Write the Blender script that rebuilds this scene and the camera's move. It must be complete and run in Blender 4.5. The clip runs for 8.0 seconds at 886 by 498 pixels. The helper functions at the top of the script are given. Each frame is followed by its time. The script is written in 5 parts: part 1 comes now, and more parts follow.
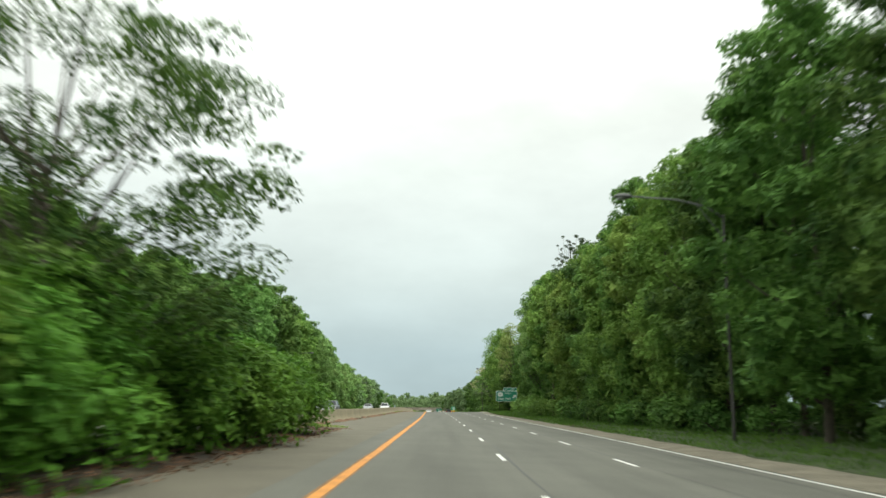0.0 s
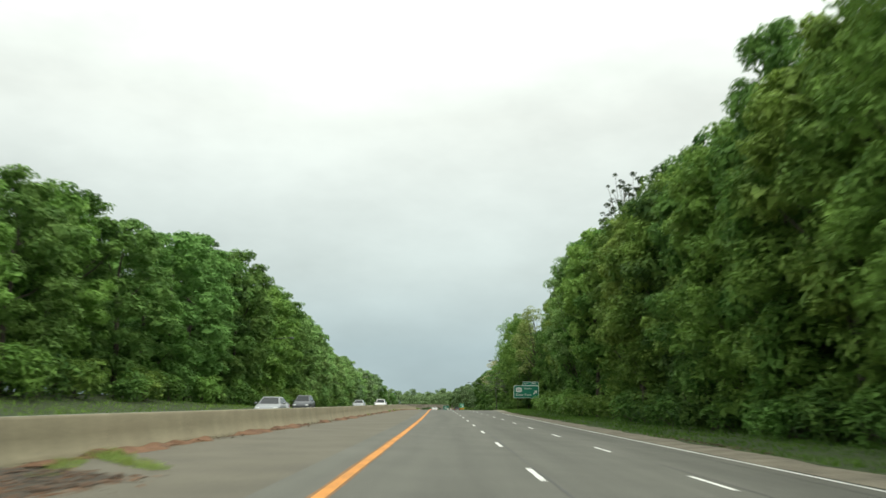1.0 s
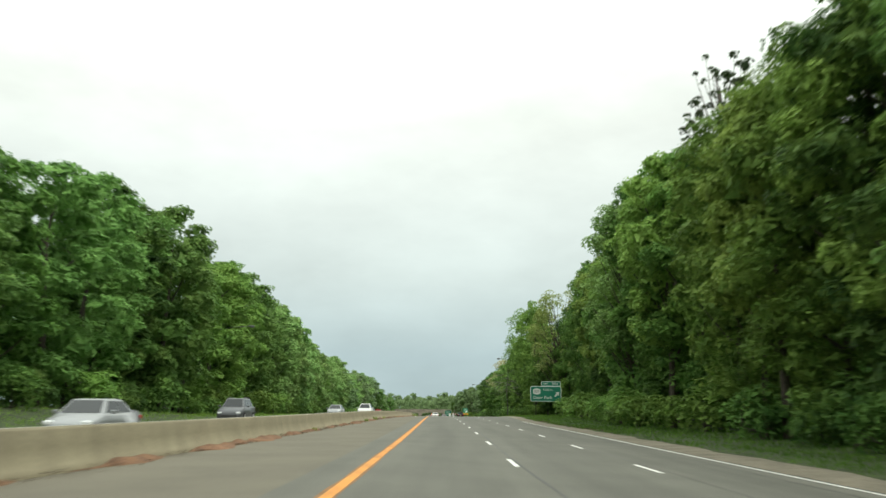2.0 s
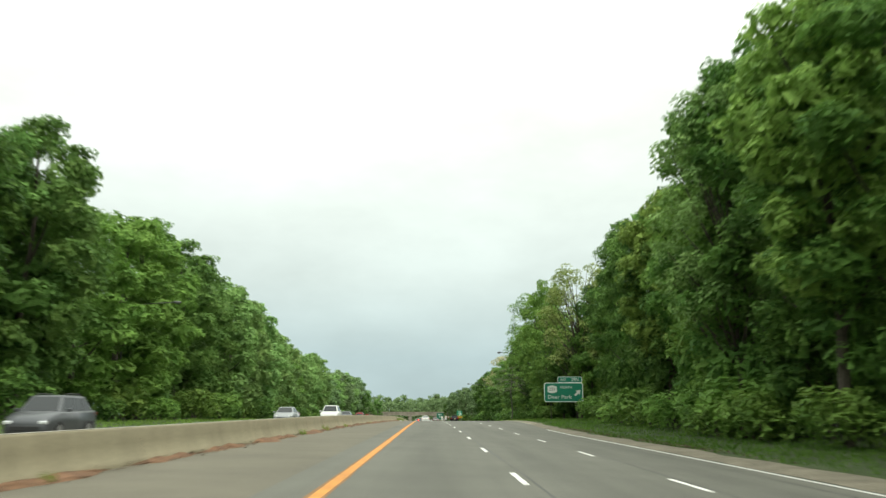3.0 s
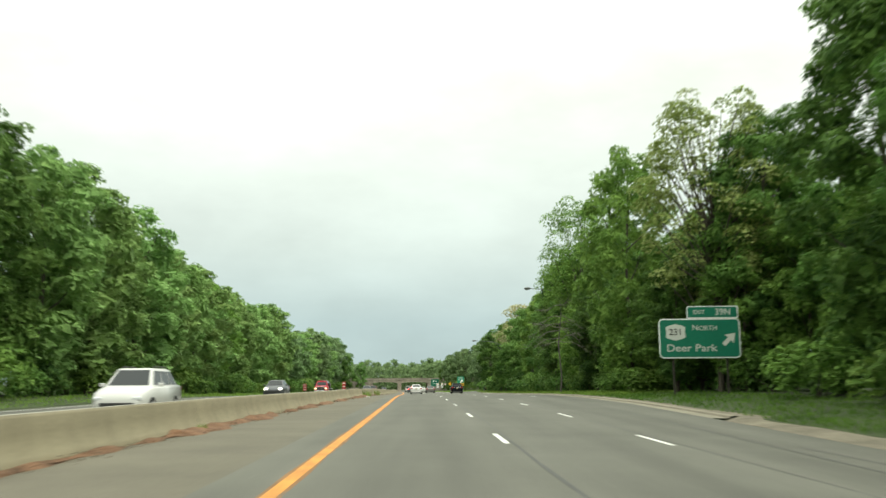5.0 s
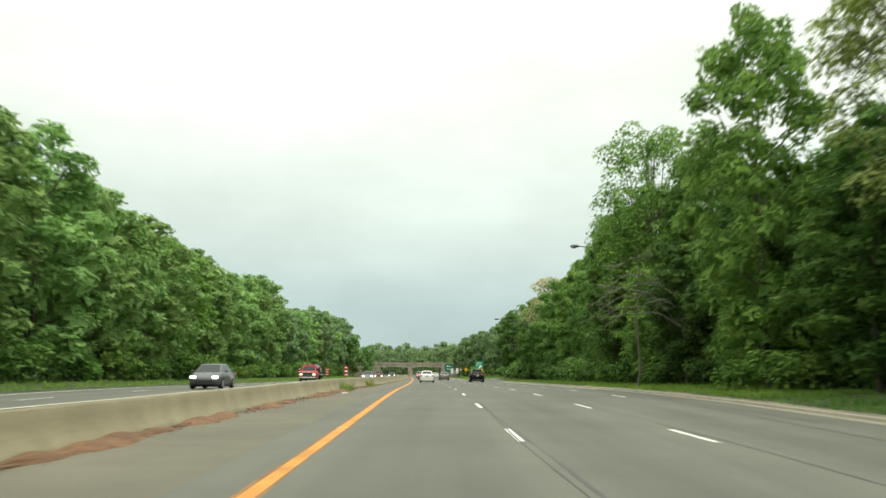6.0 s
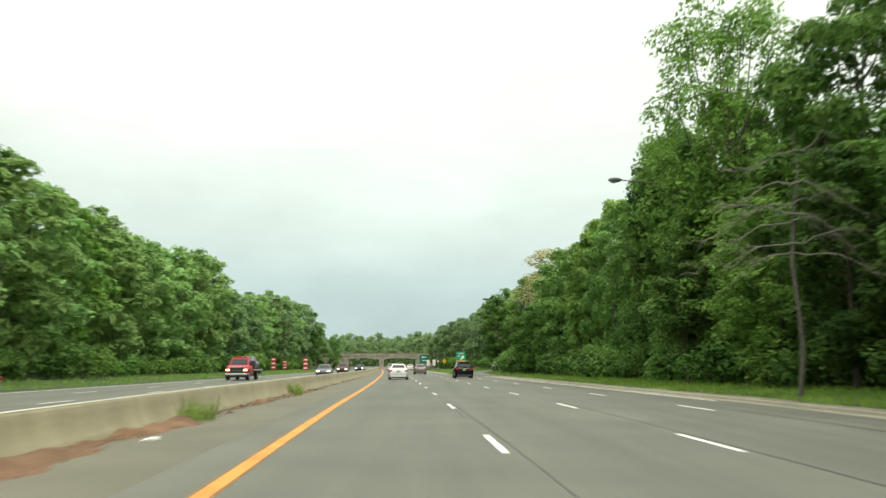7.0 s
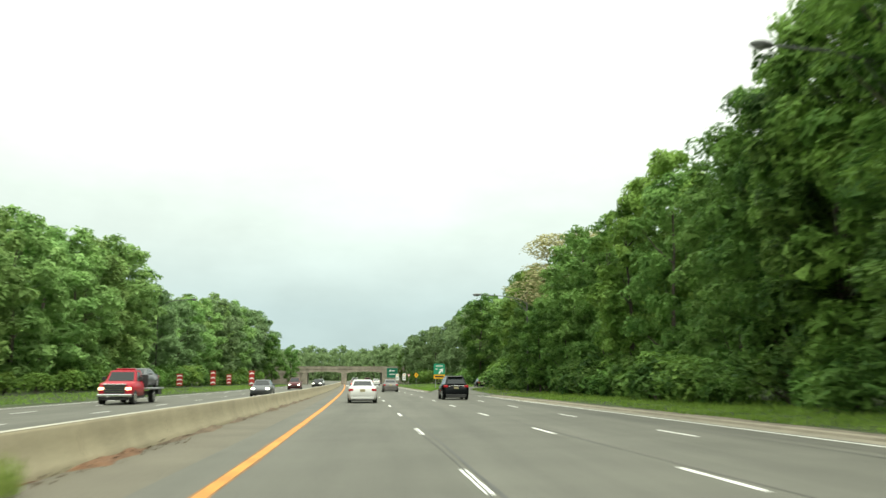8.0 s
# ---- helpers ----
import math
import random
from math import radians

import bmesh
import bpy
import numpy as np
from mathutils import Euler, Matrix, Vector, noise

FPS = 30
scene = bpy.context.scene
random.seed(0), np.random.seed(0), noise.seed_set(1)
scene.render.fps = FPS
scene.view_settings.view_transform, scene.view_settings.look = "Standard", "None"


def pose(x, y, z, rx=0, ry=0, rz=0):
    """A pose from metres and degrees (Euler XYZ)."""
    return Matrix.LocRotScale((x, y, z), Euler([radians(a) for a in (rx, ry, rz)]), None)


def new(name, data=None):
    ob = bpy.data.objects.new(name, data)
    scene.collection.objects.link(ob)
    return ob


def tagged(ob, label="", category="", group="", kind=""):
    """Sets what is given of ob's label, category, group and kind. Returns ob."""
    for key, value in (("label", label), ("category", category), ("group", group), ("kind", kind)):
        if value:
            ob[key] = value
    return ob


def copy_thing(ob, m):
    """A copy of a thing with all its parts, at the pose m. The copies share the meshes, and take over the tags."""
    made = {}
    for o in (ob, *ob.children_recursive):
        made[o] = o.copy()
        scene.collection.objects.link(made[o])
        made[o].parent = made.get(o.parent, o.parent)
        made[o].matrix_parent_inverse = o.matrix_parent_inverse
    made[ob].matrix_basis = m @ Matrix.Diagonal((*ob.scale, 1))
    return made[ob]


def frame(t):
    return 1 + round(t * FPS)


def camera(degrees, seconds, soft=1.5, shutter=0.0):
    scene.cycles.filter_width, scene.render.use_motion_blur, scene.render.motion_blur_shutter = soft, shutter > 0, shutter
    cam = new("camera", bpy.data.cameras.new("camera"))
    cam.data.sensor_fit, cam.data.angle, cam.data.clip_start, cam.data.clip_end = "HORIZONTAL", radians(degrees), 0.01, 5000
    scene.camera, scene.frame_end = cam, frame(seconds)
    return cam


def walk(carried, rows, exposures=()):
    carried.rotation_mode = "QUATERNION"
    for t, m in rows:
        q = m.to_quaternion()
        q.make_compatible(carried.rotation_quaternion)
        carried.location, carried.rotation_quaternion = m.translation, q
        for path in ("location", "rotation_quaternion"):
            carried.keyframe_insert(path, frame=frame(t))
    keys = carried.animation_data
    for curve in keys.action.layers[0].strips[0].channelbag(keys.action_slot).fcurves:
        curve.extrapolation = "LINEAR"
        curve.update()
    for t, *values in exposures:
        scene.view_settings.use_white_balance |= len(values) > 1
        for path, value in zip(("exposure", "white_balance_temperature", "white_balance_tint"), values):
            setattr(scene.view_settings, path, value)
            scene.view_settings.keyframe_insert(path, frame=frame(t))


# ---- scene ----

# ---- the road's line: station s along the yellow line, off to the right of it ----
BEND = 0.00012473                     # a gentle bend to the left, 1/m
SLOPE_AT = (-30, 20, 60, 100, 140, 170, 200, 230, 270, 330, 520, 900)
SLOPE = (-0.0001, 0.0075, 0.0047, 0.0070, 0.0042, 0.0004, -0.0027, -0.0159, -0.0135, -0.0120, -0.0110, 0.0)
CROSS = 0.0356                    # cross fall of the first stretch
EYE = 1.3625
_S = np.arange(-400.0, 2400.0, 2.0)
_SL = np.interp(_S, SLOPE_AT, SLOPE)
_SL[_S < -30] = 0
_Z = np.concatenate([[0], np.cumsum((_SL[1:] + _SL[:-1]) * 1.0)])
_Z -= np.interp(0, _S, _Z)


def height(s):
    return float(np.interp(s, _S, _Z))


def surface(s, off):
    """Height of the carriageway."""
    fall = CROSS * min(1.0, max(0.0, (185 - s) / 45))
    return height(s) - fall * (min(max(off, -1.0), 14.0) - 1.9)


def at(s, off, up=0.0):
    """A place in the world by station, offset and height over the carriageway."""
    a = BEND * s
    r = 1 / BEND + off
    return Vector((r * math.cos(a) - 1 / BEND, r * math.sin(a), surface(s, off) + up))


def heading(s):
    return math.degrees(BEND * s)


# ---- camera ----
cam = camera(53.62, 8.0, soft=1.45, shutter=0.4)
ROWS = [  # seconds, station, offset, yaw to the road, pitch, lean
    (0.0, -9.26, 1.845, 0.166, 10.395, -0.429),
    (0.5, 6.85, 1.750, 0.608, 10.988, -0.609),
    (1.0, 22.40, 1.706, 0.444, 10.191, -0.689),
    (1.5, 37.62, 1.712, 0.503, 10.339, -0.668),
    (2.0, 53.61, 1.724, 0.307, 10.481, -0.403),
    (2.2, 59.45, 1.712, 0.284, 10.640, -0.200),
    (3.3, 91.90, 1.770, -0.925, 10.600, 0.100),
    (3.5, 98.01, 1.791, -0.927, 10.204, 0.564),
    (4.0, 112.98, 1.788, -0.736, 10.049, 0.278),
    (4.2, 118.75, 1.765, -1.250, 9.720, 0.600),
    (5.5, 155.46, 1.725, -1.175, 7.950, -0.015),
    (6.0, 168.80, 1.856, -0.676, 7.424, -0.313),
    (6.5, 182.81, 1.911, -1.020, 6.268, -0.098),
    (7.0, 196.21, 1.972, -2.619, 6.833, 0.034),
    (7.5, 209.25, 1.985, -4.108, 7.225, -0.255),
    (8.0, 222.55, 1.922, -5.056, 7.729, -0.051),
]


def eye_pose(s, off, yaw, pitch, lean):
    p = at(s, off)
    return pose(p.x, p.y, height(s) + EYE, 0, 0, yaw + heading(s)) @ pose(0, 0, 0, 90 + pitch) @ pose(0, 0, 0, 0, 0, -lean)


walk(cam, [(t, eye_pose(*row)) for t, *row in ROWS],
     exposures=[(0.0, 0.04, 6620, 4.0), (0.5, -0.10, 6610, 4.0), (1.0, -0.12, 6600, 4.0), (2.0, 0.0, 6650, 3.5), (3.5, 0.12, 6750, 2.0), (6.0, 0.12, 6900, 1.0), (8.0, 0.30, 6900, 0.5)])

# ---- light: an overcast sky and a soft sun behind the cloud ----
SUN_UP, SUN_ROUND = 58.0, 146.0
world = bpy.data.worlds.new("overcast")
scene.world = world
world.use_nodes = True
wn, wl = world.node_tree.nodes, world.node_tree.links
wn.clear()
w_out = wn.new("ShaderNodeOutputWorld")
w_bg = wn.new("ShaderNodeBackground")
w_sky = wn.new("ShaderNodeTexSky")
w_sky.sky_type = "NISHITA"
w_sky.sun_disc = False
w_sky.sun_elevation, w_sky.sun_rotation = radians(SUN_UP), radians(SUN_ROUND)
w_sky.air_density, w_sky.dust_density = 1.2, 3.0
w_pos = wn.new("ShaderNodeTexCoord")
w_sep = wn.new("ShaderNodeSeparateXYZ")
wl.new(w_pos.outputs["Generated"], w_sep.inputs[0])
w_ramp = wn.new("ShaderNodeValToRGB")
els = w_ramp.color_ramp.elements
els[0].position, els[0].color = 0.0, (0.49, 0.61, 0.66, 1)
els[1].position, els[1].color = 1.0, (3.1, 3.2, 3.1, 1)
for place, colour in ((0.06, (0.55, 0.68, 0.74, 1)), (0.15, (0.78, 0.87, 0.875, 1)), (0.32, (1.10, 1.14, 1.10, 1)), (0.6, (1.9, 1.97, 1.9, 1))):
    e = els.new(place)
    e.color = colour
wl.new(w_sep.outputs["Z"], w_ramp.inputs[0])
w_map = wn.new("ShaderNodeMapping")
w_map.inputs["Scale"].default_value = (1.6, 1.6, 3.6)
wl.new(w_pos.outputs["Generated"], w_map.inputs[0])
w_noise = wn.new("ShaderNodeTexNoise")
w_noise.inputs["Scale"].default_value = 2.2
w_noise.inputs["Detail"].default_value = 5.0
w_noise.inputs["Roughness"].default_value = 0.55
wl.new(w_map.outputs[0], w_noise.inputs[0])
w_cloud = wn.new("ShaderNodeMapRange")
w_cloud.inputs["From Min"].default_value, w_cloud.inputs["From Max"].default_value = 0.32, 0.68
w_cloud.inputs["To Min"].default_value, w_cloud.inputs["To Max"].default_value = 0.88, 1.10
wl.new(w_noise.outputs["Fac"], w_cloud.inputs["Value"])
w_mul = wn.new("ShaderNodeVectorMath")
w_mul.operation = "SCALE"
wl.new(w_ramp.outputs[0], w_mul.inputs[0])
wl.new(w_cloud.outputs[0], w_mul.inputs["Scale"])
w_dim = wn.new("ShaderNodeVectorMath")
w_dim.operation = "SCALE"
w_dim.inputs["Scale"].default_value = 0.08
wl.new(w_sky.outputs[0], w_dim.inputs[0])
w_mix = wn.new("ShaderNodeMix")
w_mix.data_type = "RGBA"
w_mix.inputs["Factor"].default_value = 0.88      # cloud cover
wl.new(w_dim.outputs[0], w_mix.inputs["A"])
wl.new(w_mul.outputs[0], w_mix.inputs["B"])
wl.new(w_mix.outputs["Result"], w_bg.inputs["Color"])
w_bg.inputs["Strength"].default_value = 1.0
wl.new(w_bg.outputs[0], w_out.inputs[0])

sun_data = bpy.data.lights.new("sun", "SUN")
sun_data.energy, sun_data.angle, sun_data.color = 1.2, radians(25), (1.0, 0.96, 0.9)
sun = new("sun", sun_data)
sun.matrix_world = pose(0, 0, 60, 90 - SUN_UP, 0, 180 - SUN_ROUND)

# ---- materials ----
def material(name, colour, rough=0.8, metal=0.0, spread=0.25, scale=3.0, fine=40.0, bump=0.0, tint=None, spec=0.4):
    """A procedural surface: a base colour, patches and grain in object space, and a fine relief."""
    m = bpy.data.materials.new(name)
    m.use_nodes = True
    n, l = m.node_tree.nodes, m.node_tree.links
    b = n["Principled BSDF"]
    b.inputs["Roughness"].default_value = rough
    b.inputs["Metallic"].default_value = metal
    b.inputs["Specular IOR Level"].default_value = spec
    geo = n.new("ShaderNodeNewGeometry")
    big = n.new("ShaderNodeTexNoise")
    big.inputs["Scale"].default_value, big.inputs["Detail"].default_value = scale, 4
    small = n.new("ShaderNodeTexNoise")
    small.inputs["Scale"].default_value, small.inputs["Detail"].default_value = fine, 3
    for t in (big, small):
        l.new(geo.outputs["Position"], t.inputs["Vector"])
    add = n.new("ShaderNodeMath")
    add.operation = "ADD"
    l.new(big.outputs["Fac"], add.inputs[0])
    l.new(small.outputs["Fac"], add.inputs[1])
    ramp = n.new("ShaderNodeMapRange")
    ramp.inputs["From Min"].default_value, ramp.inputs["From Max"].default_value = 0.7, 1.3
    l.new(add.outputs[0], ramp.inputs["Value"])
    mix = n.new("ShaderNodeMix")
    mix.data_type = "RGBA"
    c = colour
    d = tint or tuple(v * (1 - spread) for v in c)
    mix.inputs["A"].default_value = (*d, 1)
    mix.inputs["B"].default_value = (*[min(1, v * (1 + spread)) for v in c], 1)
    l.new(ramp.outputs[0], mix.inputs["Factor"])
    l.new(mix.outputs["Result"], b.inputs["Base Color"])
    if bump:
        bp = n.new("ShaderNodeBump")
        bp.inputs["Strength"].default_value, bp.inputs["Distance"].default_value = bump, 0.02
        l.new(small.outputs["Fac"], bp.inputs["Height"])
        l.new(bp.outputs[0], b.inputs["Normal"])
    return m


def foliage(name, dark, light, sprays=0.0):
    """Leaves: colour by leaf and by tree, some light through them."""
    m = bpy.data.materials.new(name)
    m.use_nodes = True
    n, l = m.node_tree.nodes, m.node_tree.links
    n.clear()
    out = n.new("ShaderNodeOutputMaterial")
    geo = n.new("ShaderNodeNewGeometry")
    obj = n.new("ShaderNodeObjectInfo")
    mixc = n.new("ShaderNodeMix")
    mixc.data_type = "RGBA"
    mixc.inputs["A"].default_value, mixc.inputs["B"].default_value = (*dark, 1), (*light, 1)
    f = n.new("ShaderNodeMath")
    f.operation = "MULTIPLY_ADD"
    f.inputs[1].default_value = 0.22
    l.new(geo.outputs["Random Per Island"], f.inputs[0])
    g2 = n.new("ShaderNodeMath")
    g2.operation = "MULTIPLY"
    g2.inputs[1].default_value = 0.45
    l.new(obj.outputs["Random"], g2.inputs[0])
    l.new(g2.outputs[0], f.inputs[2])
    clump = n.new("ShaderNodeTexNoise")
    clump.inputs["Scale"].default_value, clump.inputs["Detail"].default_value = 0.55, 2
    l.new(geo.outputs["Position"], clump.inputs["Vector"])
    h = n.new("ShaderNodeMapRange")
    h.inputs["From Min"].default_value, h.inputs["From Max"].default_value = 0.3, 0.7
    h.inputs["To Min"].default_value, h.inputs["To Max"].default_value = -0.3, 0.42
    l.new(clump.outputs["Fac"], h.inputs["Value"])
    both = n.new("ShaderNodeMath")
    both.operation, both.use_clamp = "ADD", True
    l.new(f.outputs[0], both.inputs[0])
    l.new(h.outputs[0], both.inputs[1])
    l.new(both.outputs[0], mixc.inputs["Factor"])
    hs = n.new("ShaderNodeHueSaturation")
    hue = n.new("ShaderNodeMapRange")
    hue.inputs["To Min"].default_value, hue.inputs["To Max"].default_value = 0.482, 0.512
    l.new(obj.outputs["Random"], hue.inputs["Value"])
    l.new(hue.outputs[0], hs.inputs["Hue"])
    l.new(mixc.outputs["Result"], hs.inputs["Color"])
    grain = n.new("ShaderNodeTexNoise")
    grain.inputs["Scale"].default_value, grain.inputs["Detail"].default_value = 11.0, 2
    l.new(geo.outputs["Position"], grain.inputs["Vector"])
    vein = n.new("ShaderNodeMapRange")
    vein.inputs["From Min"].default_value, vein.inputs["From Max"].default_value = 0.35, 0.65
    vein.inputs["To Min"].default_value, vein.inputs["To Max"].default_value = 0.75, 1.25
    l.new(grain.outputs["Fac"], vein.inputs["Value"])
    l.new(vein.outputs[0], hs.inputs["Value"])
    dif = n.new("ShaderNodeBsdfPrincipled")
    dif.inputs["Roughness"].default_value = 0.65
    dif.inputs["Specular IOR Level"].default_value = 0.12
    tr = n.new("ShaderNodeBsdfTranslucent")
    l.new(hs.outputs[0], dif.inputs["Base Color"])
    l.new(hs.outputs[0], tr.inputs["Color"])
    mix = n.new("ShaderNodeMixShader")
    mix.inputs[0].default_value = 0.33
    l.new(dif.outputs[0], mix.inputs[1])
    l.new(tr.outputs[0], mix.inputs[2])
    if sprays:      # each blade stands for a spray of small leaves with gaps between them
        cell = n.new("ShaderNodeTexNoise")
        cell.inputs["Scale"].default_value, cell.inputs["Detail"].default_value = sprays, 1
        l.new(geo.outputs["Position"], cell.inputs["Vector"])
        cut = n.new("ShaderNodeMath")
        cut.operation = "GREATER_THAN"
        cut.inputs[1].default_value = 0.405
        l.new(cell.outputs["Fac"], cut.inputs[0])
        clear = n.new("ShaderNodeBsdfTransparent")
        gaps = n.new("ShaderNodeMixShader")
        l.new(cut.outputs[0], gaps.inputs[0])
        l.new(clear.outputs[0], gaps.inputs[1])
        l.new(mix.outputs[0], gaps.inputs[2])
        l.new(gaps.outputs[0], out.inputs[0])
    else:
        l.new(mix.outputs[0], out.inputs[0])
    return m


def plain(name, colour, rough=0.4, metal=0.0, spec=0.5, coat=0.0, emit=0.0):
    m = bpy.data.materials.new(name)
    m.use_nodes = True
    b = m.node_tree.nodes["Principled BSDF"]
    b.inputs["Base Color"].default_value = (*colour, 1)
    b.inputs["Roughness"].default_value, b.inputs["Metallic"].default_value = rough, metal
    b.inputs["Specular IOR Level"].default_value = spec
    b.inputs["Coat Weight"].default_value = coat
    if emit:
        b.inputs["Emission Color"].default_value = (*colour, 1)
        b.inputs["Emission Strength"].default_value = emit
    return m


M_ASPHALT = material("asphalt", (0.100, 0.099, 0.081), 0.85, spread=0.14, scale=0.35, fine=30, bump=0.25)
def lane_wear(m, lane=3.4721, depth=0.13):
    """Oil-dark lane middles and paler wheel paths, by the mesh's own offset across the road."""
    n, l = m.node_tree.nodes, m.node_tree.links
    b = n["Principled BSDF"]
    src = b.inputs["Base Color"].links[0].from_socket
    att = n.new("ShaderNodeAttribute")
    att.attribute_name = "across"
    k = n.new("ShaderNodeMath")
    k.operation = "MULTIPLY"
    k.inputs[1].default_value = 2 * math.pi / lane
    l.new(att.outputs["Fac"], k.inputs[0])
    c = n.new("ShaderNodeMath")
    c.operation = "COSINE"
    l.new(k.outputs[0], c.inputs[0])
    geo = n.new("ShaderNodeNewGeometry")
    mp = n.new("ShaderNodeMapping")
    mp.inputs["Scale"].default_value = (1.2, 0.06, 1)
    l.new(geo.outputs["Position"], mp.inputs[0])
    no = n.new("ShaderNodeTexNoise")
    no.inputs["Scale"].default_value, no.inputs["Detail"].default_value = 1.0, 5
    l.new(mp.outputs[0], no.inputs["Vector"])
    mr = n.new("ShaderNodeMapRange")
    mr.inputs["From Min"].default_value, mr.inputs["From Max"].default_value = 0.3, 0.7
    mr.inputs["To Min"].default_value, mr.inputs["To Max"].default_value = 0.86, 1.12
    l.new(no.outputs["Fac"], mr.inputs["Value"])
    g = n.new("ShaderNodeMath")
    g.operation = "MULTIPLY_ADD"
    g.inputs[1].default_value = depth * 0.5
    l.new(c.outputs[0], g.inputs[0])
    l.new(mr.outputs[0], g.inputs[2])
    mul = n.new("ShaderNodeVectorMath")
    mul.operation = "SCALE"
    l.new(src, mul.inputs[0])
    l.new(g.outputs[0], mul.inputs["Scale"])
    l.new(mul.outputs[0], b.inputs["Base Color"])


lane_wear(M_ASPHALT)
M_SHOULDER = material("shoulder_asphalt", (0.116, 0.105, 0.077), 0.9, spread=0.2, scale=0.5, fine=22, bump=0.3)
M_TAR = material("tar_seam", (0.06, 0.06, 0.054), 0.7, spread=0.2)
M_WHITE = material("white_road_paint", (0.62, 0.62, 0.58), 0.7, spread=0.2, scale=2.0, fine=25)
M_YELLOW = material("yellow_road_paint", (0.52, 0.21, 0.03), 0.7, spread=0.38, scale=1.2, fine=20)
M_YELLOWOLD = material("old_yellow_paint", (0.20, 0.10, 0.035), 0.8, spread=0.4, scale=1.5, fine=16)
M_CONCRETE = material("barrier_concrete", (0.275, 0.242, 0.160), 0.9, spread=0.2, scale=0.7, fine=14, bump=0.3)
def streaks(m, strength=0.25):
    """Water stains that run down a wall face."""
    n, l = m.node_tree.nodes, m.node_tree.links
    b = n["Principled BSDF"]
    src = b.inputs["Base Color"].links[0].from_socket
    geo = n.new("ShaderNodeNewGeometry")
    mp = n.new("ShaderNodeMapping")
    mp.inputs["Scale"].default_value = (1.0, 1.3, 0.12)
    l.new(geo.outputs["Position"], mp.inputs[0])
    no = n.new("ShaderNodeTexNoise")
    no.inputs["Scale"].default_value, no.inputs["Detail"].default_value, no.inputs["Roughness"].default_value = 1.6, 6, 0.65
    l.new(mp.outputs[0], no.inputs["Vector"])
    mr = n.new("ShaderNodeMapRange")
    mr.inputs["From Min"].default_value, mr.inputs["From Max"].default_value = 0.35, 0.62
    mr.inputs["To Min"].default_value, mr.inputs["To Max"].default_value = 1 - strength, 1.06
    l.new(no.outputs["Fac"], mr.inputs["Value"])
    mul = n.new("ShaderNodeVectorMath")
    mul.operation = "SCALE"
    l.new(src, mul.inputs[0])
    l.new(mr.outputs[0], mul.inputs["Scale"])
    l.new(mul.outputs[0], b.inputs["Base Color"])


streaks(M_CONCRETE, 0.06)
M_JOINT = material("dark_joint", (0.10, 0.088, 0.062), 0.95, spread=0.3)
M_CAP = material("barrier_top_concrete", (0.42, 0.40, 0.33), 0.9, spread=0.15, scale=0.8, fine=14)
M_GUTTER = material("pale_gutter_concrete", (0.215, 0.195, 0.148), 0.9, spread=0.22, scale=0.8, fine=12)
M_KERB = material("kerb_concrete", (0.23, 0.205, 0.155), 0.9, spread=0.2, scale=1.0, fine=12)
M_SAND = material("sandy_edge", (0.150, 0.132, 0.096), 0.95, spread=0.42, scale=0.8, fine=9, bump=0.4)
M_DIRT = material("red_brown_dirt", (0.150, 0.080, 0.043), 0.95, spread=0.55, scale=1.5, fine=18, bump=0.6)
M_SILT = material("grey_brown_silt", (0.12, 0.088, 0.058), 0.95, spread=0.4, scale=1.5, fine=18, bump=0.5)
M_SOIL = material("leaf_litter_soil", (0.052, 0.042, 0.029), 0.95, spread=0.5, scale=1.2, fine=16, bump=0.7)
M_GRASSGROUND = material("grassy_ground", (0.036, 0.052, 0.016), 0.95, spread=0.4, scale=0.25, fine=6, bump=0.5)
M_WEED = foliage("weed_blades", (0.18, 0.27, 0.07), (0.38, 0.47, 0.13))
# M_GRASS is the darker copy: tree shade on the first verge, put into colour
M_GRASS = foliage("grass_blades", (0.050, 0.112, 0.018), (0.150, 0.255, 0.044))
M_GRASS_L = foliage("bright_grass_blades", (0.13, 0.235, 0.04), (0.28, 0.45, 0.09))
M_BARK = material("bark", (0.08, 0.068, 0.052), 0.95, spread=0.4, scale=3, fine=24, bump=0.6)
M_DEADWOOD = material("pale_dead_wood", (0.17, 0.155, 0.13), 0.9, spread=0.3, scale=3, fine=24)
M_DEADBARK = material("grey_dead_bark", (0.11, 0.10, 0.085), 0.95, spread=0.35, scale=3, fine=24, bump=0.5)
M_LEAF = foliage("oak_leaves", (0.036, 0.094, 0.022), (0.200, 0.345, 0.076), 9.0)
M_LEAF_L = foliage("maple_leaves", (0.078, 0.165, 0.032), (0.28, 0.44, 0.098), 9.0)
# oak green lifted so that its colour carries the left wood's haze
M_LEAF_M = foliage("hazed_oak_leaves", (0.082, 0.178, 0.042), (0.245, 0.41, 0.11), 9.0)
# far woods: haze is mixed into the leaf colour
M_LEAF_H = foliage("hazed_wood_leaves", (0.15, 0.235, 0.105), (0.275, 0.40, 0.175), 5.0)
# green lightened to stand for distance haze; the light open tree shares it
M_LEAF_F = foliage("hazed_light_leaves", (0.145, 0.26, 0.078), (0.35, 0.52, 0.175), 8.0)
M_LEAF_Y = foliage("yellow_green_leaves", (0.14, 0.24, 0.050), (0.35, 0.49, 0.12))
M_LEAF_YP = foliage("pale_yellow_green_leaves", (0.19, 0.27, 0.07), (0.42, 0.50, 0.19))
M_PINE = foliage("pine_needles", (0.045, 0.078, 0.035), (0.095, 0.145, 0.06))
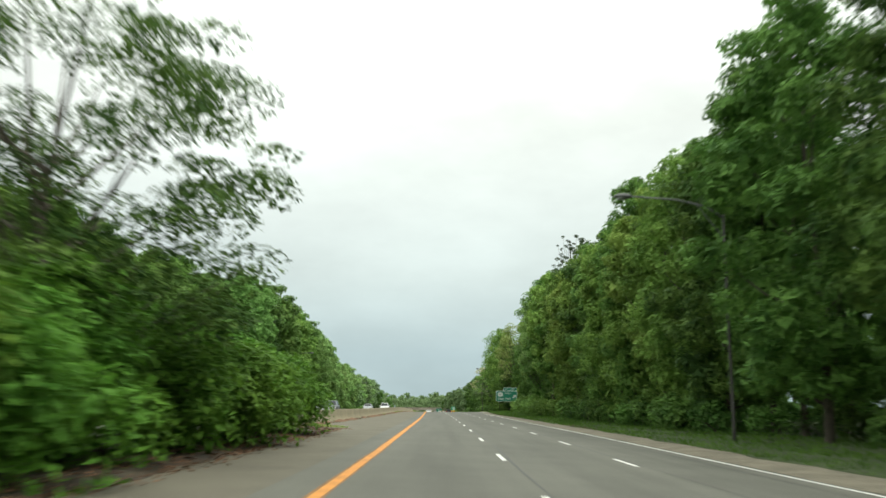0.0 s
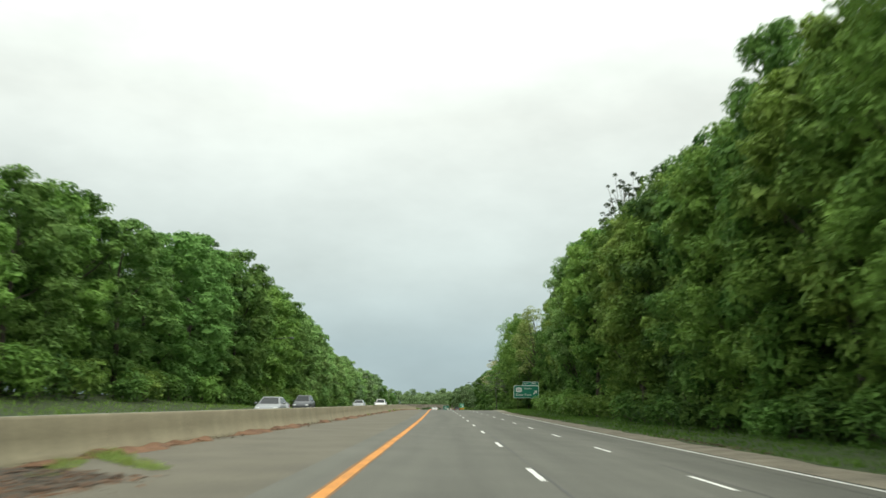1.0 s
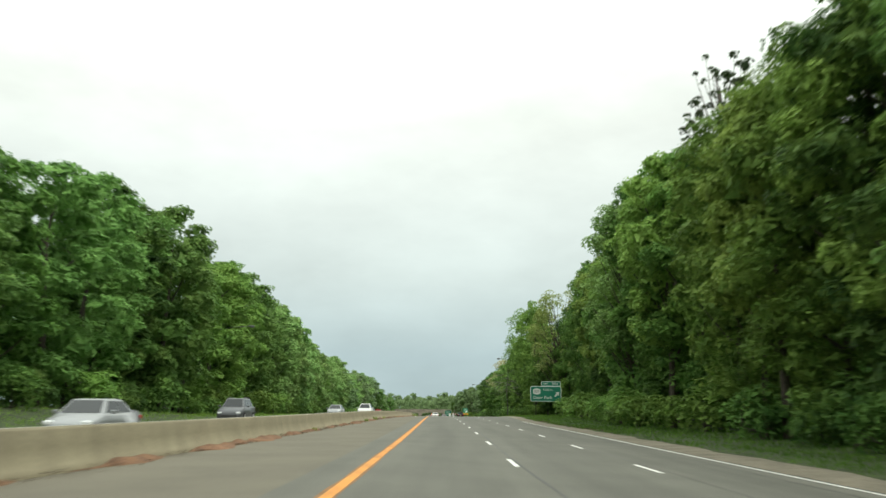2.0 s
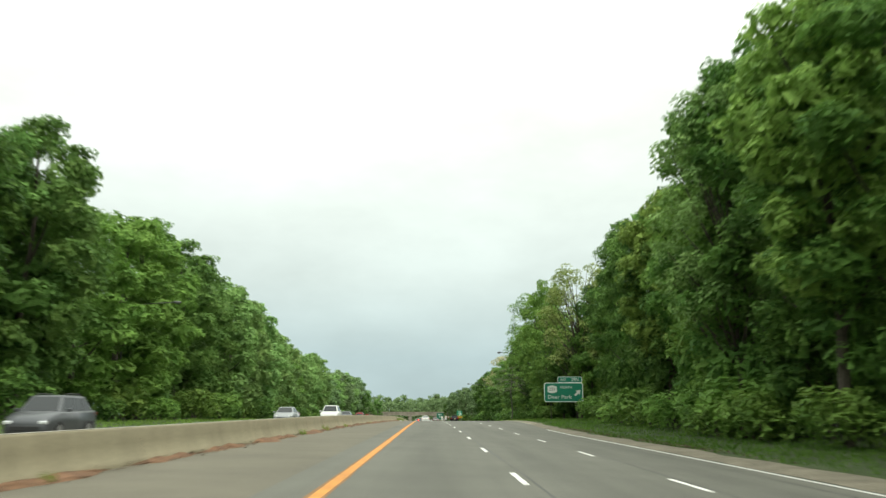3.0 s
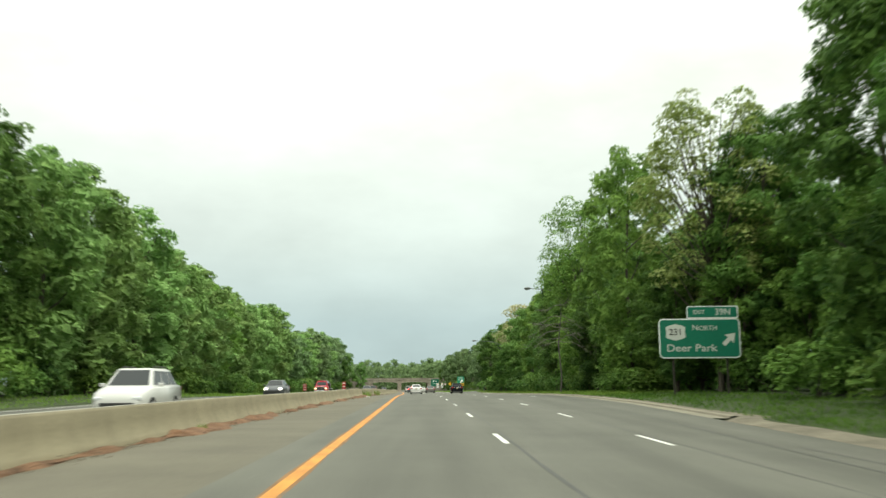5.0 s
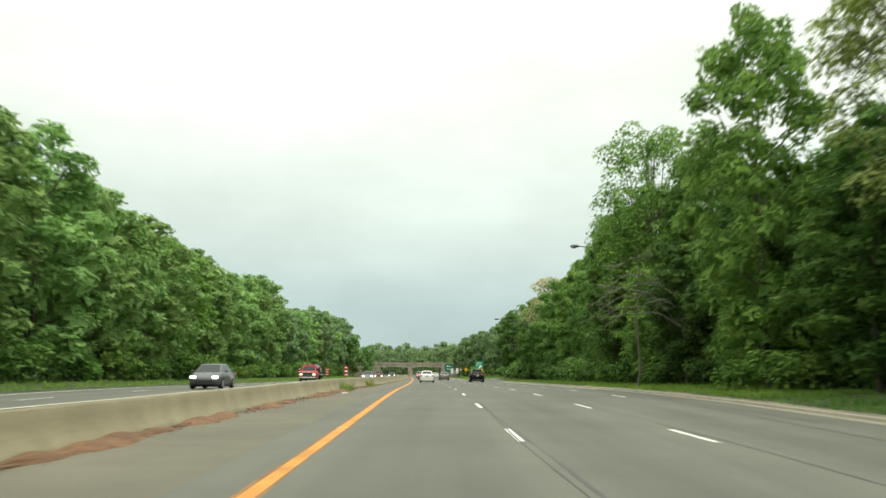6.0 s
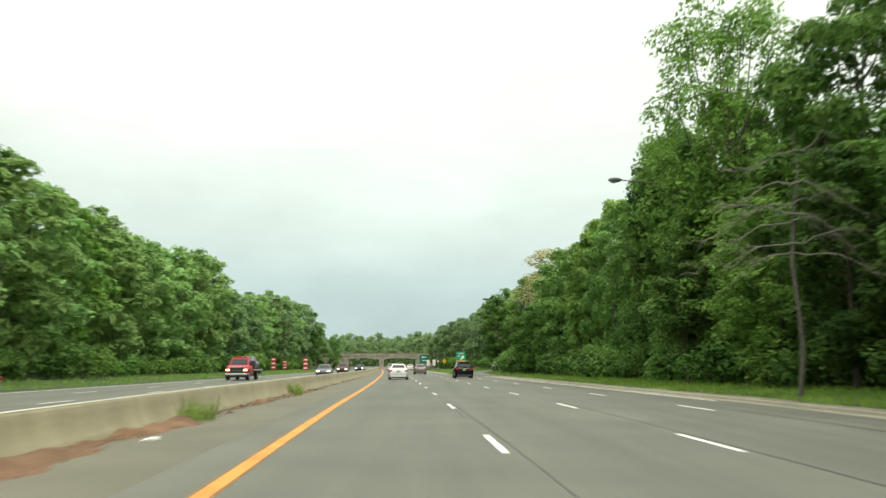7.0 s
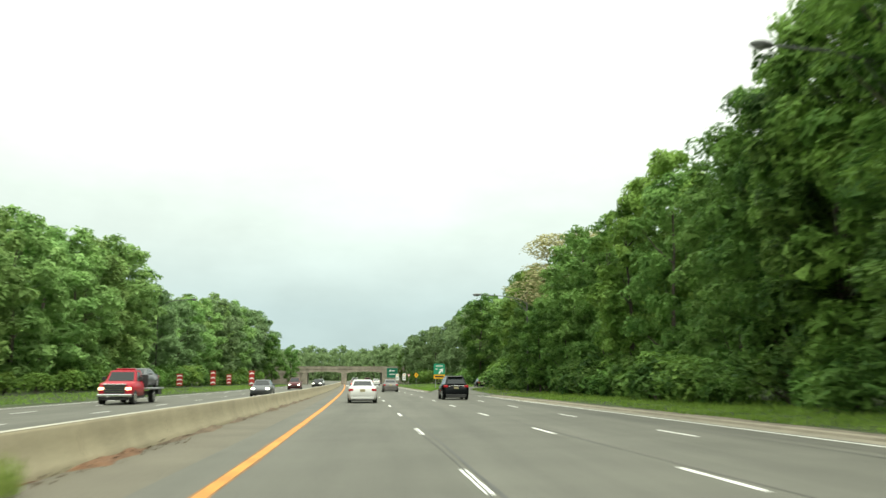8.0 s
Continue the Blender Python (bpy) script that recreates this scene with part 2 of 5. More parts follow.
M_LEAF_PALE = foliage("pale_blossom_leaves", (0.32, 0.32, 0.15), (0.52, 0.50, 0.28))
M_BUSH = foliage("bush_leaves", (0.05, 0.13, 0.018), (0.16, 0.315, 0.042), 11.0)
M_STONE = material("bridge_stone", (0.30, 0.265, 0.215), 0.9, spread=0.35, scale=0.8, fine=5, bump=0.4)
M_STEELGREY = material("galvanised_steel", (0.36, 0.37, 0.37), 0.5, 0.7, spread=0.15)
M_POLE = material("dark_pole", (0.065, 0.062, 0.056), 0.8, spread=0.25, scale=2, fine=20)
# lamp arm and head: their backlit darkness is put into the colour
M_LAMPGREY = material("backlit_lamp_metal", (0.13, 0.135, 0.13), 0.65, 0.3, spread=0.2)
M_LENS = plain("dull_lamp_glass", (0.2, 0.21, 0.2), 0.3)
M_POSTWOOD = material("weathered_wood_post", (0.16, 0.13, 0.10), 0.9, spread=0.3, scale=3, fine=30)
M_SIGNGREEN = material("green_sign_sheeting", (0.006, 0.145, 0.085), 0.45, spread=0.08, scale=1.0, fine=5)
# exit sign posts, painted nearly black for the shadow they stand in
M_SHADEPOST = material("shaded_sign_post", (0.028, 0.024, 0.018), 0.9, spread=0.3, scale=2, fine=20)
M_SIGNFRESH = material("fresh_green_sign_sheeting", (0.02, 0.27, 0.15), 0.45, spread=0.06, scale=1.0, fine=5)
M_SIGNWHITE = plain("white_sign_sheeting", (0.80, 0.82, 0.80), 0.5)
M_SIGNYELLOW = plain("yellow_sign_sheeting", (0.80, 0.42, 0.02), 0.5)
M_LEGEND = plain("weathered_white_legend", (0.52, 0.55, 0.50), 0.55)
M_SIGNRED = plain("red_sign_sheeting", (0.40, 0.03, 0.028), 0.5)
M_BLACK = plain("black_sign_paint", (0.02, 0.02, 0.02), 0.5)


# ---- building tools ----
def mesh_object(name, verts, faces, mat, parent=None, smooth=False, label=""):
    me = bpy.data.meshes.new(name)
    me.from_pydata([tuple(v) for v in verts], [], faces)
    me.materials.append(mat)
    if smooth:
        me.polygons.foreach_set("use_smooth", [True] * len(me.polygons))
    ob = new(name, me)
    if parent:
        ob.parent = parent
    if label:
        ob["label"] = label
    return ob


def part(name, bm, mat, parent=None, label="", smooth=False):
    me = bpy.data.meshes.new(name)
    bmesh.ops.recalc_face_normals(bm, faces=bm.faces)
    bm.to_mesh(me)
    bm.free()
    me.materials.append(mat)
    if smooth:
        me.polygons.foreach_set("use_smooth", [True] * len(me.polygons))
    ob = new(name, me)
    if parent:
        ob.parent = parent
    if label:
        ob["label"] = label
    return ob


def box(bm, x0, x1, y0, y1, z0, z1, bevel=0.0):
    r = bmesh.ops.create_cube(bm, size=1)
    bmesh.ops.transform(bm, matrix=Matrix.Translation(((x0 + x1) / 2, (y0 + y1) / 2, (z0 + z1) / 2)) @ Matrix.Diagonal((abs(x1 - x0), abs(y1 - y0), abs(z1 - z0), 1)), verts=r["verts"])
    if bevel:
        es = list({e for v in r["verts"] for e in v.link_edges})
        bmesh.ops.bevel(bm, geom=es, offset=bevel, segments=2, affect="EDGES", profile=0.5)
    return bm


def tube(bm, pts, radii, n=8, caps=True):
    """A round bar through points."""
    rings = []
    pts = [Vector(p) for p in pts]
    for i, p in enumerate(pts):
        d = (pts[min(i + 1, len(pts) - 1)] - pts[max(i - 1, 0)]).normalized()
        a = d.orthogonal().normalized() if i == 0 else (rings[-1][1] - d * rings[-1][1].dot(d)).normalized()
        b = d.cross(a)
        rings.append(([bm.verts.new(p + (a * math.cos(2 * math.pi * k / n) + b * math.sin(2 * math.pi * k / n)) * radii[i]) for k in range(n)], a))
    for (r0, _), (r1, _) in zip(rings, rings[1:]):
        for k in range(n):
            bm.faces.new((r0[k], r0[(k + 1) % n], r1[(k + 1) % n], r1[k]))
    if caps:
        bm.faces.new(rings[0][0][::-1])
        bm.faces.new(rings[-1][0])
    return bm


def strip(name, s0, s1, section, mat, step=4.0, parent=None, label="", smooth=False, wobble=0.0, seed=1):
    """A cross section, (offset, height) or functions of s giving one, swept along the road."""
    n = max(1, int(math.ceil((s1 - s0) / step)))
    rng = random.Random(seed)
    verts, faces, across = [], [], []
    for i in range(n + 1):
        s = s0 + (s1 - s0) * i / n
        sec = section(s) if callable(section) else section
        k = len(sec)
        for o, z in sec:
            verts.append(at(s, o + rng.uniform(-wobble, wobble), z))
            across.append(o)
        if i:
            b = (i - 1) * k
            for j in range(k - 1):
                faces.append((b + j, b + j + 1, b + k + j + 1, b + k + j))
    ob = mesh_object(name, verts, faces, mat, parent, smooth, label)
    ob.data.attributes.new("across", "FLOAT", "POINT").data.foreach_set("value", across)
    return ob


# ---- ground and road ----
def barrier_off(s):
    return float(np.interp(s, (-100, 40, 190, 207, 222, 240, 262, 458, 700), (-7.9, -5.8, -3.48, -2.98, -2.74, -2.52, -2.38, -0.56, 1.7)))


def right_edge(s):
    """The white edge line of the carriageway."""
    return float(np.interp(s, (-60, 60, 155, 200, 262, 300, 322, 345, 470), (10.3, 10.35, 10.7, 12.6, 12.9, 12.7, 9.6, 9.3, 8.9)))


def kerb_off(s):
    return right_edge(s) + float(np.interp(s, (0, 120, 200, 260, 300, 322), (2.0, 1.6, 0.9, 1.2, 0.9, 0.5)))


def opp_edge(s):
    """Left edge of the oncoming carriageway."""
    return float(np.interp(s, (250, 300, 350, 458), (-17.2, -16.2, -14.0, -9.8)))


def ground_rise(s, off):
    """How far the ground stands over or under the carriageway."""
    if off < opp_edge(s) - 0.1:
        d = opp_edge(s) - off
        return 0.02 + min(max(d - 1.0, 0), 11) * float(np.interp(s, (40, 110, 150), (0.17, 0.13, 0.025)))
    if off > kerb_off(s):
        d = off - kerb_off(s)
        return 0.05 + min(d, 12) * 0.03
    return -0.12


def build_ground():
    ss = list(np.arange(-300, -60, 40)) + list(np.arange(-60, 520, 6)) + list(np.arange(520, 2300, 80))
    offs = [-1500, -600, -250, -120, -70, -45, -35, -30, -26, -22, -19]
    verts, faces = [], []
    rng = random.Random(4)
    for s in ss:
        k = kerb_off(s)
        e = opp_edge(s)
        row = offs + [e - 0.9, e - 0.15, e - 0.05, -8, -4, 0, 6, 9, k - 0.05, k + 0.05, k + 1, k + 2.5, k + 4, k + 6, k + 8, k + 11, k + 15, k + 25, k + 60, 250, 600, 1500]
        for o in row:
            z = ground_rise(s, o) + (rng.uniform(-0.05, 0.05) if o > k + 0.5 or o < e - 0.7 else 0)
            verts.append(at(s, o, z))
    n = len(row)
    for i in range(len(ss) - 1):
        for j in range(n - 1):
            faces.append((i * n + j, i * n + j + 1, (i + 1) * n + j + 1, (i + 1) * n + j))
    g = mesh_object("ground", verts, faces, M_GRASSGROUND, smooth=True)
    return tagged(g, "grassy green ground beside the parkway", "ground", kind="structure")


build_ground()
road = strip("road", -300, 640, lambda s: [(-0.9, 0), (1.8, 0.0), (5.4, 0), (9, 0), (right_edge(s) + 0.25, 0)], M_ASPHALT, 5)
tagged(road, "worn grey asphalt parkway lanes with faint tar seams", "road", kind="structure")
shoulder = strip("road_left_shoulder", -300, 640, lambda s: [(barrier_off(s) - 0.2 if s > 36 else -3.6, 0.0), (-0.9, 0.0)], M_SHOULDER, 5)
tagged(shoulder, "paler worn asphalt shoulder beside the median barrier", "shoulder", kind="structure")
edge = strip("road_right_shoulder", 172, 640, lambda s: [(right_edge(s) + 0.25, 0.0), (kerb_off(s) - 0.25, 0.0)], M_GUTTER, 5)
tagged(edge, "narrow pale concrete gutter along the white edge line", "shoulder", kind="structure")
opposite = strip("opposite_road", -300, 640, lambda s: [(opp_edge(s), -0.02), (barrier_off(s) - 0.45, -0.01) if s > 36 else (-9.2, -0.01)], M_ASPHALT, 5)
tagged(opposite, "grey asphalt carriageway of the oncoming lanes", "road", kind="structure")
for name, a, b in (("kerb_1", 172, 300), ("kerb_2", 324, 470)):
    kerb = strip(name, a, b, lambda s: [(kerb_off(s) - 0.25, 0.0), (kerb_off(s) - 0.22, 0.07), (kerb_off(s) + 0.0, 0.09), (kerb_off(s) + 0.08, 0.02)], M_KERB, 4)
    tagged(kerb, "low pale worn concrete kerb along the verge", "kerb", kind="structure")
def sand_row(s):
    """Sand laps onto the asphalt's edge and thins out into the grass; past the exit it shrinks to a strip behind the kerb."""
    e, k = right_edge(s) + 0.25, kerb_off(s)
    a = e if s < 172 else k + 0.05
    b = k + (0.1 if s < 172 else 0.9) + 0.35 * math.sin(s * 0.7) * math.sin(s * 0.23)
    return [(a, 0.002 if s < 172 else 0.06), (a + (b - a) * 0.35, 0.05 if s < 172 else 0.08), (a + (b - a) * 0.7, 0.085), (b, 0.085 if s < 172 else 0.06), (b + 0.35, 0.03)]


sand = strip("sandy_verge", -100, 300, sand_row, M_SAND, 1.6, wobble=0.07)
tagged(sand, "sandy bare strip between kerb and grass", "verge", kind="structure")

# painted lines
tagged(strip("yellow_line_old_paint", -100, 520, [(-0.15, 0.002), (0.14, 0.002)], M_YELLOWOLD, 2, wobble=0.02), "brownish orange old paint and dirt along the yellow line", "road line", kind="structure")
tagged(strip("yellow_line", -100, 520, [(-0.09, 0.004), (0.09, 0.004)], M_YELLOW, 4, wobble=0.008), "solid worn orange yellow line along the left lane", "road line", kind="structure")
for k, (a, b) in enumerate(((-100, 152), (226, 302), (325, 470))):
    tagged(strip("white_edge_line_%d" % (k + 1), a, b, lambda s: [(right_edge(s) - 0.07, 0.004), (right_edge(s) + 0.07, 0.004)], M_WHITE, 4, wobble=0.012), "solid thin white line along the road edge", "road line", kind="structure")
tagged(strip("opposite_edge_line", -100, 520, lambda s: [(opp_edge(s) + 0.8, -0.014), (opp_edge(s) + 0.94, -0.014)], M_WHITE, 5), "thin white edge line of the oncoming carriageway", "road line", kind="structure")
LANE = 3.4721
PERIOD, DASH = 12.192, 3.048


def dash_mesh(width):
    bm = bmesh.new()
    n = 6
    rng = random.Random(int(width * 1000))
    for i in range(n):
        a, b = DASH * i / n, DASH * (i + 1) / n
        w0, w1 = width / 2 * rng.uniform(0.85, 1.05), width / 2 * rng.uniform(0.85, 1.05)
        bm.faces.new([bm.verts.new(v) for v in ((-w0, a, 0), (w0, a, 0), (w1, b, 0), (-w1, b, 0))])
    me = bpy.data.meshes.new("lane_dash")
    bm.to_mesh(me)
    bm.free()
    me.materials.append(M_WHITE)
    return me


DASH_MESH = dash_mesh(0.13)


def lane_dashes(name, off, s0, s1, phase, label):
    holder = tagged(new(name), label, "lane marking", kind="structure")
    s = s0 + (phase - s0) % PERIOD
    while s < s1:
        o = off(s) if callable(off) else off
        d = new("lane_dash", DASH_MESH)
        d.parent = holder
        p, q = at(s, o, 0.005), at(s + DASH, o, 0.005)
        d.matrix_basis = Matrix.Translation(p) @ (q - p).to_track_quat("Y", "Z").to_matrix().to_4x4()
        s += PERIOD


# tar seams and cracks along the lanes
for k, (o, s0, s1, w) in enumerate(((LANE + 0.16, -20, 300, 0.035), (2 * LANE + 0.22, -20, 300, 0.03), (9.6, -20, 160, 0.03))):
    tagged(strip("tar_seam_%d" % (k + 1), s0, s1, lambda s, o=o, w=w: [(o - w * (1.2 + math.sin(s * 0.31 + o)) / 2 + 0.05 * math.sin(s * 0.17 + o), 0.0035), (o + w + 0.05 * math.sin(s * 0.17 + o), 0.0035)], M_TAR, 1.5, wobble=0.012, seed=k), "thin dark tar seam in the asphalt", "road seam", kind="structure")
tagged(strip("tar_seam_6", 150, 275, lambda s: [(right_edge(s) - 1.75 + 0.004 * (s - 200), 0.0035), (right_edge(s) - 1.69 + 0.004 * (s - 200), 0.0035)], M_TAR, 1.5, wobble=0.012, seed=9), "dark tar seam beside the exit lane", "road seam", kind="structure")
tagged(strip("tar_seam_7", 190, 300, lambda s: [(right_edge(s) - 0.95, 0.0035), (right_edge(s) - 0.90, 0.0035)], M_TAR, 1.5, wobble=0.012, seed=11), "dark tar seam beside the exit lane", "road seam", kind="structure")
for k, (a, b) in enumerate(((176, 193), (217, 252))):      # a crack runs on through the dashes
    tagged(strip("tar_seam_%d" % (8 + k), a, b, lambda s: [(LANE - 0.012 + 0.03 * math.sin(s * 0.4), 0.0065), (LANE + 0.016 + 0.03 * math.sin(s * 0.4), 0.0065)], M_TAR, 0.8, wobble=0.008, seed=20 + k), "thin dark crack through the lane dashes", "road seam", kind="structure")
PH_A, PH_B = -9.996, 1.738
for k in (1, 2):
    lane_dashes("lane_line_%d" % k, LANE * k, -60, 160, PH_A, "row of worn white lane dashes on asphalt")
    lane_dashes("lane_line_far_%d" % k, LANE * k, 158, 480, PH_B, "row of white lane dashes on asphalt")
lane_dashes("exit_lane_line", lambda s: 10.2 + (s - 247) * -0.006, 200, 300, PH_B - 1.5, "short white dashes of the exit lane")
for k, o in ((1, -9.6), (2, -12.9)):
    lane_dashes("opposite_lane_line_%d" % k, o, 20, 480, PH_B + 4, "white lane dashes of the oncoming lanes")


# ---- median barrier ----
def barrier_top(s):
    return float(np.interp(s, (40, 110, 170, 198, 225, 242), (0.88, 0.80, 0.75, 0.64, 0.65, 0.72)))


barrier = strip("median_barrier", 36, 458, lambda s: [(barrier_off(s) + a, z) for a, z in ((0.0, -0.05), (0.0, 0.07), (-0.055, 0.15), (-0.105, 0.25), (-0.145, 0.36), (-0.175, 0.48), (-0.20, barrier_top(s) - 0.05), (-0.215, barrier_top(s) - 0.015), (-0.235, barrier_top(s)), (-0.365, barrier_top(s)), (-0.40, barrier_top(s) - 0.05), (-0.44, 0.45), (-0.495, 0.25), (-0.6, 0.07), (-0.6, -0.05))], M_CONCRETE, 6, smooth=True)
JOINT = bmesh.new()
for a, b, z0, z1 in ((0.004, -0.10, 0.0, 0.24), (-0.10, -0.17, 0.24, 0.47), (-0.17, -0.205, 0.47, 0.62)):
    v = [JOINT.verts.new(c) for c in ((a + 0.006, -0.012, z0), (a + 0.006, 0.012, z0), (b + 0.006, 0.012, z1), (b + 0.006, -0.012, z1))]
    JOINT.faces.new(v)
JOINT_MESH = bpy.data.meshes.new("barrier_joint")
JOINT.to_mesh(JOINT_MESH)
JOINT.free()
JOINT_MESH.materials.append(M_JOINT)
for k in range(34):      # cast lengths meet at dark joints
    s = 42.5 + 6.1 * k
    j = new("barrier_joint", JOINT_MESH)
    j.parent = barrier
    j.matrix_basis = Matrix.Translation(at(s, barrier_off(s))) @ Matrix.Rotation(radians(heading(s)), 4, "Z")
bm = bmesh.new()
box(bm, barrier_off(36) - 0.56, barrier_off(36) - 0.04, 35.75, 36.1, -0.1, 0.86, 0.08)
part("end_block", bm, M_CONCRETE, barrier)
tagged(barrier, "long stained tan concrete median barrier with a sloped face", "barrier", kind="structure")
# a strip paler than the faces runs along the top
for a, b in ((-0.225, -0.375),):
    tagged(strip("barrier_top", 36, 458, lambda s: [(barrier_off(s) + a, barrier_top(s) + 0.004), (barrier_off(s) + b, barrier_top(s) + 0.004)], M_CAP, 6), "pale top strip of the concrete barrier", "barrier", kind="structure")

# ---- trees ----
def leaf_cloud(rng, centres, radii, count, size, flat=0.64, up=0.7, rise=0.75):
    """Leaves as small folded blades over clumps; arrays of corners and faces."""
    c = np.array(centres)
    r = np.array(radii)
    pick = rng.choice(len(c), count, p=r ** 2 / (r ** 2).sum())
    d = rng.normal(size=(count, 3))
    d[:, 2] += up * 1.1
    d /= np.linalg.norm(d, axis=1)[:, None]
    rad = r[pick] * rng.uniform(0.55, 1.06, count) ** 0.6
    p = c[pick] + d * rad[:, None] * np.array((1, 1, flat))
    n = d * (1.1 - 0.67 * rise) + rng.normal(scale=0.34, size=(count, 3))
    n[:, 2] += rise
    n /= np.linalg.norm(n, axis=1)[:, None]
    u = np.cross(n, rng.normal(size=(count, 3)))
    u /= np.linalg.norm(u, axis=1)[:, None]
    v = np.cross(n, u)
    a = size * rng.uniform(0.6, 1.35, count)[:, None]
    w = a * rng.uniform(0.45, 0.75, count)[:, None]
    skew = rng.uniform(-0.5, 0.7, count)[:, None]
    return np.stack([p - u * a, p + u * a * skew + v * w * 1.25, p + u * a + n * a * 0.2 - v * w * 0.5], axis=1).reshape(-1, 3)


def quads_mesh(name, verts, mat, k=4):
    n = len(verts) // k
    me = bpy.data.meshes.new(name)
    me.vertices.add(len(verts))
    me.vertices.foreach_set("co", verts.astype(np.float32).ravel())
    me.loops.add(len(verts))
    me.loops.foreach_set("vertex_index", np.arange(len(verts), dtype=np.int32))
    me.polygons.add(n)
    me.polygons.foreach_set("loop_start", np.arange(0, len(verts), k, dtype=np.int32))
    me.update(calc_edges=True)
    me.materials.append(mat)
    return me


def tree_proto(seed, H, R, low, clumps, leaves, size, mat, name="tree", trunk_r=0.28, bark=None, gap=1.0, lean=0.0, reach=0.8, limbs=16, foot=0.62):
    """A tree: a tapered trunk with limbs, and a crown of leaf clumps. low: where the crown begins."""
    rng = np.random.default_rng(seed)
    centres, radii = [], []
    for i in range(clumps):
        f = (i + rng.uniform(0, 1)) / clumps
        z = low + (H - low) * (0.03 + 0.93 * f)
        g = (z - low) / (H - low)
        prof = (foot + (0.97 - foot) * (g / 0.45) ** 0.8) if g < 0.45 else math.sqrt(max(0.02, 1 - ((g - 0.45) / 0.58) ** 2)) * 0.97
        a = rng.uniform(0, 2 * math.pi)
        rr = R * prof * rng.uniform(0.35, 0.95) ** 0.6
        rc = R * rng.uniform(0.24, 0.46) * gap
        centres.append((rr * math.cos(a) + lean * g, rr * math.sin(a), z - rc * 0.3))
        radii.append(rc)
    bm = bmesh.new()
    ph = rng.uniform(0, 6.28)
    spine = [Vector((0.25 * math.sin(ph + k * 0.9) * k / 6 + lean * 0.7 * (k / 6) ** 2, 0.25 * math.cos(ph + k * 1.1) * k / 6, H * reach * k / 6)) for k in range(7)]
    tube(bm, [Vector((0, 0, -0.3))] + spine, [trunk_r * 1.5] + [trunk_r * (1 - 0.13 * k) for k in range(7)], 7)
    order = rng.permutation(clumps)[:limbs]
    for k in order:
        c = Vector(centres[k])
        z0 = min(max(low * 0.6, c.z - R * rng.uniform(0.5, 0.9)), H * reach * rng.uniform(0.45, 0.99))
        i = min(5, int(z0 / (H * reach) * 6))
        b = spine[i].lerp(spine[i + 1], min(1.0, z0 / (H * reach) * 6 - i))
        mid = b.lerp(c, 0.55) + Vector((0, 0, -0.35))
        tube(bm, [b, mid, c], [trunk_r * 0.38, trunk_r * 0.24, trunk_r * 0.08], 5, caps=False)
    root = new(name)
    part("trunk", bm, bark or M_BARK, root)
    crown = new("crown", quads_mesh("crown", leaf_cloud(rng, centres, radii, leaves, size), mat, 3))
    crown.parent = root
    return root


def oak_proto(seed, H, R, low, boughs, leaves, size, mat, name="tree", trunk_r=0.28, foot=0.6, limbs=14, sub=9, top=0.42, rise=0.32):
    """A full broadleaf tree: a trunk with limbs, each carrying a bough, and each bough a dome of small leafy clumps."""
    rng = np.random.default_rng(seed)
    big, centres, radii = [], [], []
    for i in range(boughs):
        g = (i + rng.uniform(0, 1)) / boughs
        prof = (foot + (1 - foot) * (g / top) ** 0.8) if g < top else math.sqrt(max(0.03, 1 - ((g - top) / (1.02 - top)) ** 2))
        rb = R * rng.uniform(0.27, 0.44) * (0.75 + 0.25 * prof)
        a = i * 2.4 + rng.uniform(-0.6, 0.6)
        rr = max(0.0, R * prof - rb * 0.8) * rng.uniform(0.72, 1.05)
        c = np.array((rr * math.cos(a), rr * math.sin(a), low + (H - low) * g - rb * 0.55 * g))
        big.append((c, rb))
        for k in range(sub):
            d = rng.normal(size=3) + np.array((math.cos(a) * 0.55 * prof, math.sin(a) * 0.55 * prof, 0.55))
            d /= np.linalg.norm(d)
            centres.append(c + d * rb * rng.uniform(0.55, 0.92) * np.array((1, 1, 0.72)))
            radii.append(rb * rng.uniform(0.26, 0.46))
    n = int(leaves * 0.86)
    shell = leaf_cloud(rng, centres, radii, n, size, 0.8, 0.35, rise)
    inner = leaf_cloud(rng, [c for c, _ in big], [r * 0.72 for _, r in big], leaves - n, size * 2.1, 0.75, 0.2, 0.2)
    bm = bmesh.new()
    ph = rng.uniform(0, 6.28)
    spine = [Vector((0.3 * math.sin(ph + k * 0.9) * k / 6, 0.3 * math.cos(ph + k * 1.1) * k / 6, H * 0.8 * k / 6)) for k in range(7)]
    tube(bm, [Vector((0, 0, -0.3))] + spine, [trunk_r * 1.5] + [trunk_r * (1 - 0.13 * k) for k in range(7)], 7)
    for k in rng.permutation(boughs)[:limbs]:
        c = Vector(big[k][0])
        z0 = min(max(low * 0.7, c.z - R * rng.uniform(0.45, 0.8)), H * 0.78)
        i = min(5, int(z0 / (H * 0.8) * 6))
        b = spine[i].lerp(spine[i + 1], min(1.0, z0 / (H * 0.8) * 6 - i))
        tube(bm, [b, b.lerp(c, 0.55) + Vector((0, 0, -0.35)), c], [trunk_r * 0.38, trunk_r * 0.24, trunk_r * 0.08], 5, caps=False)
    root = new(name)
    part("trunk", bm, M_BARK, root)
    crown = new("crown", quads_mesh("crown", np.concatenate([shell, inner]), mat, 3))
    crown.parent = root
    return root


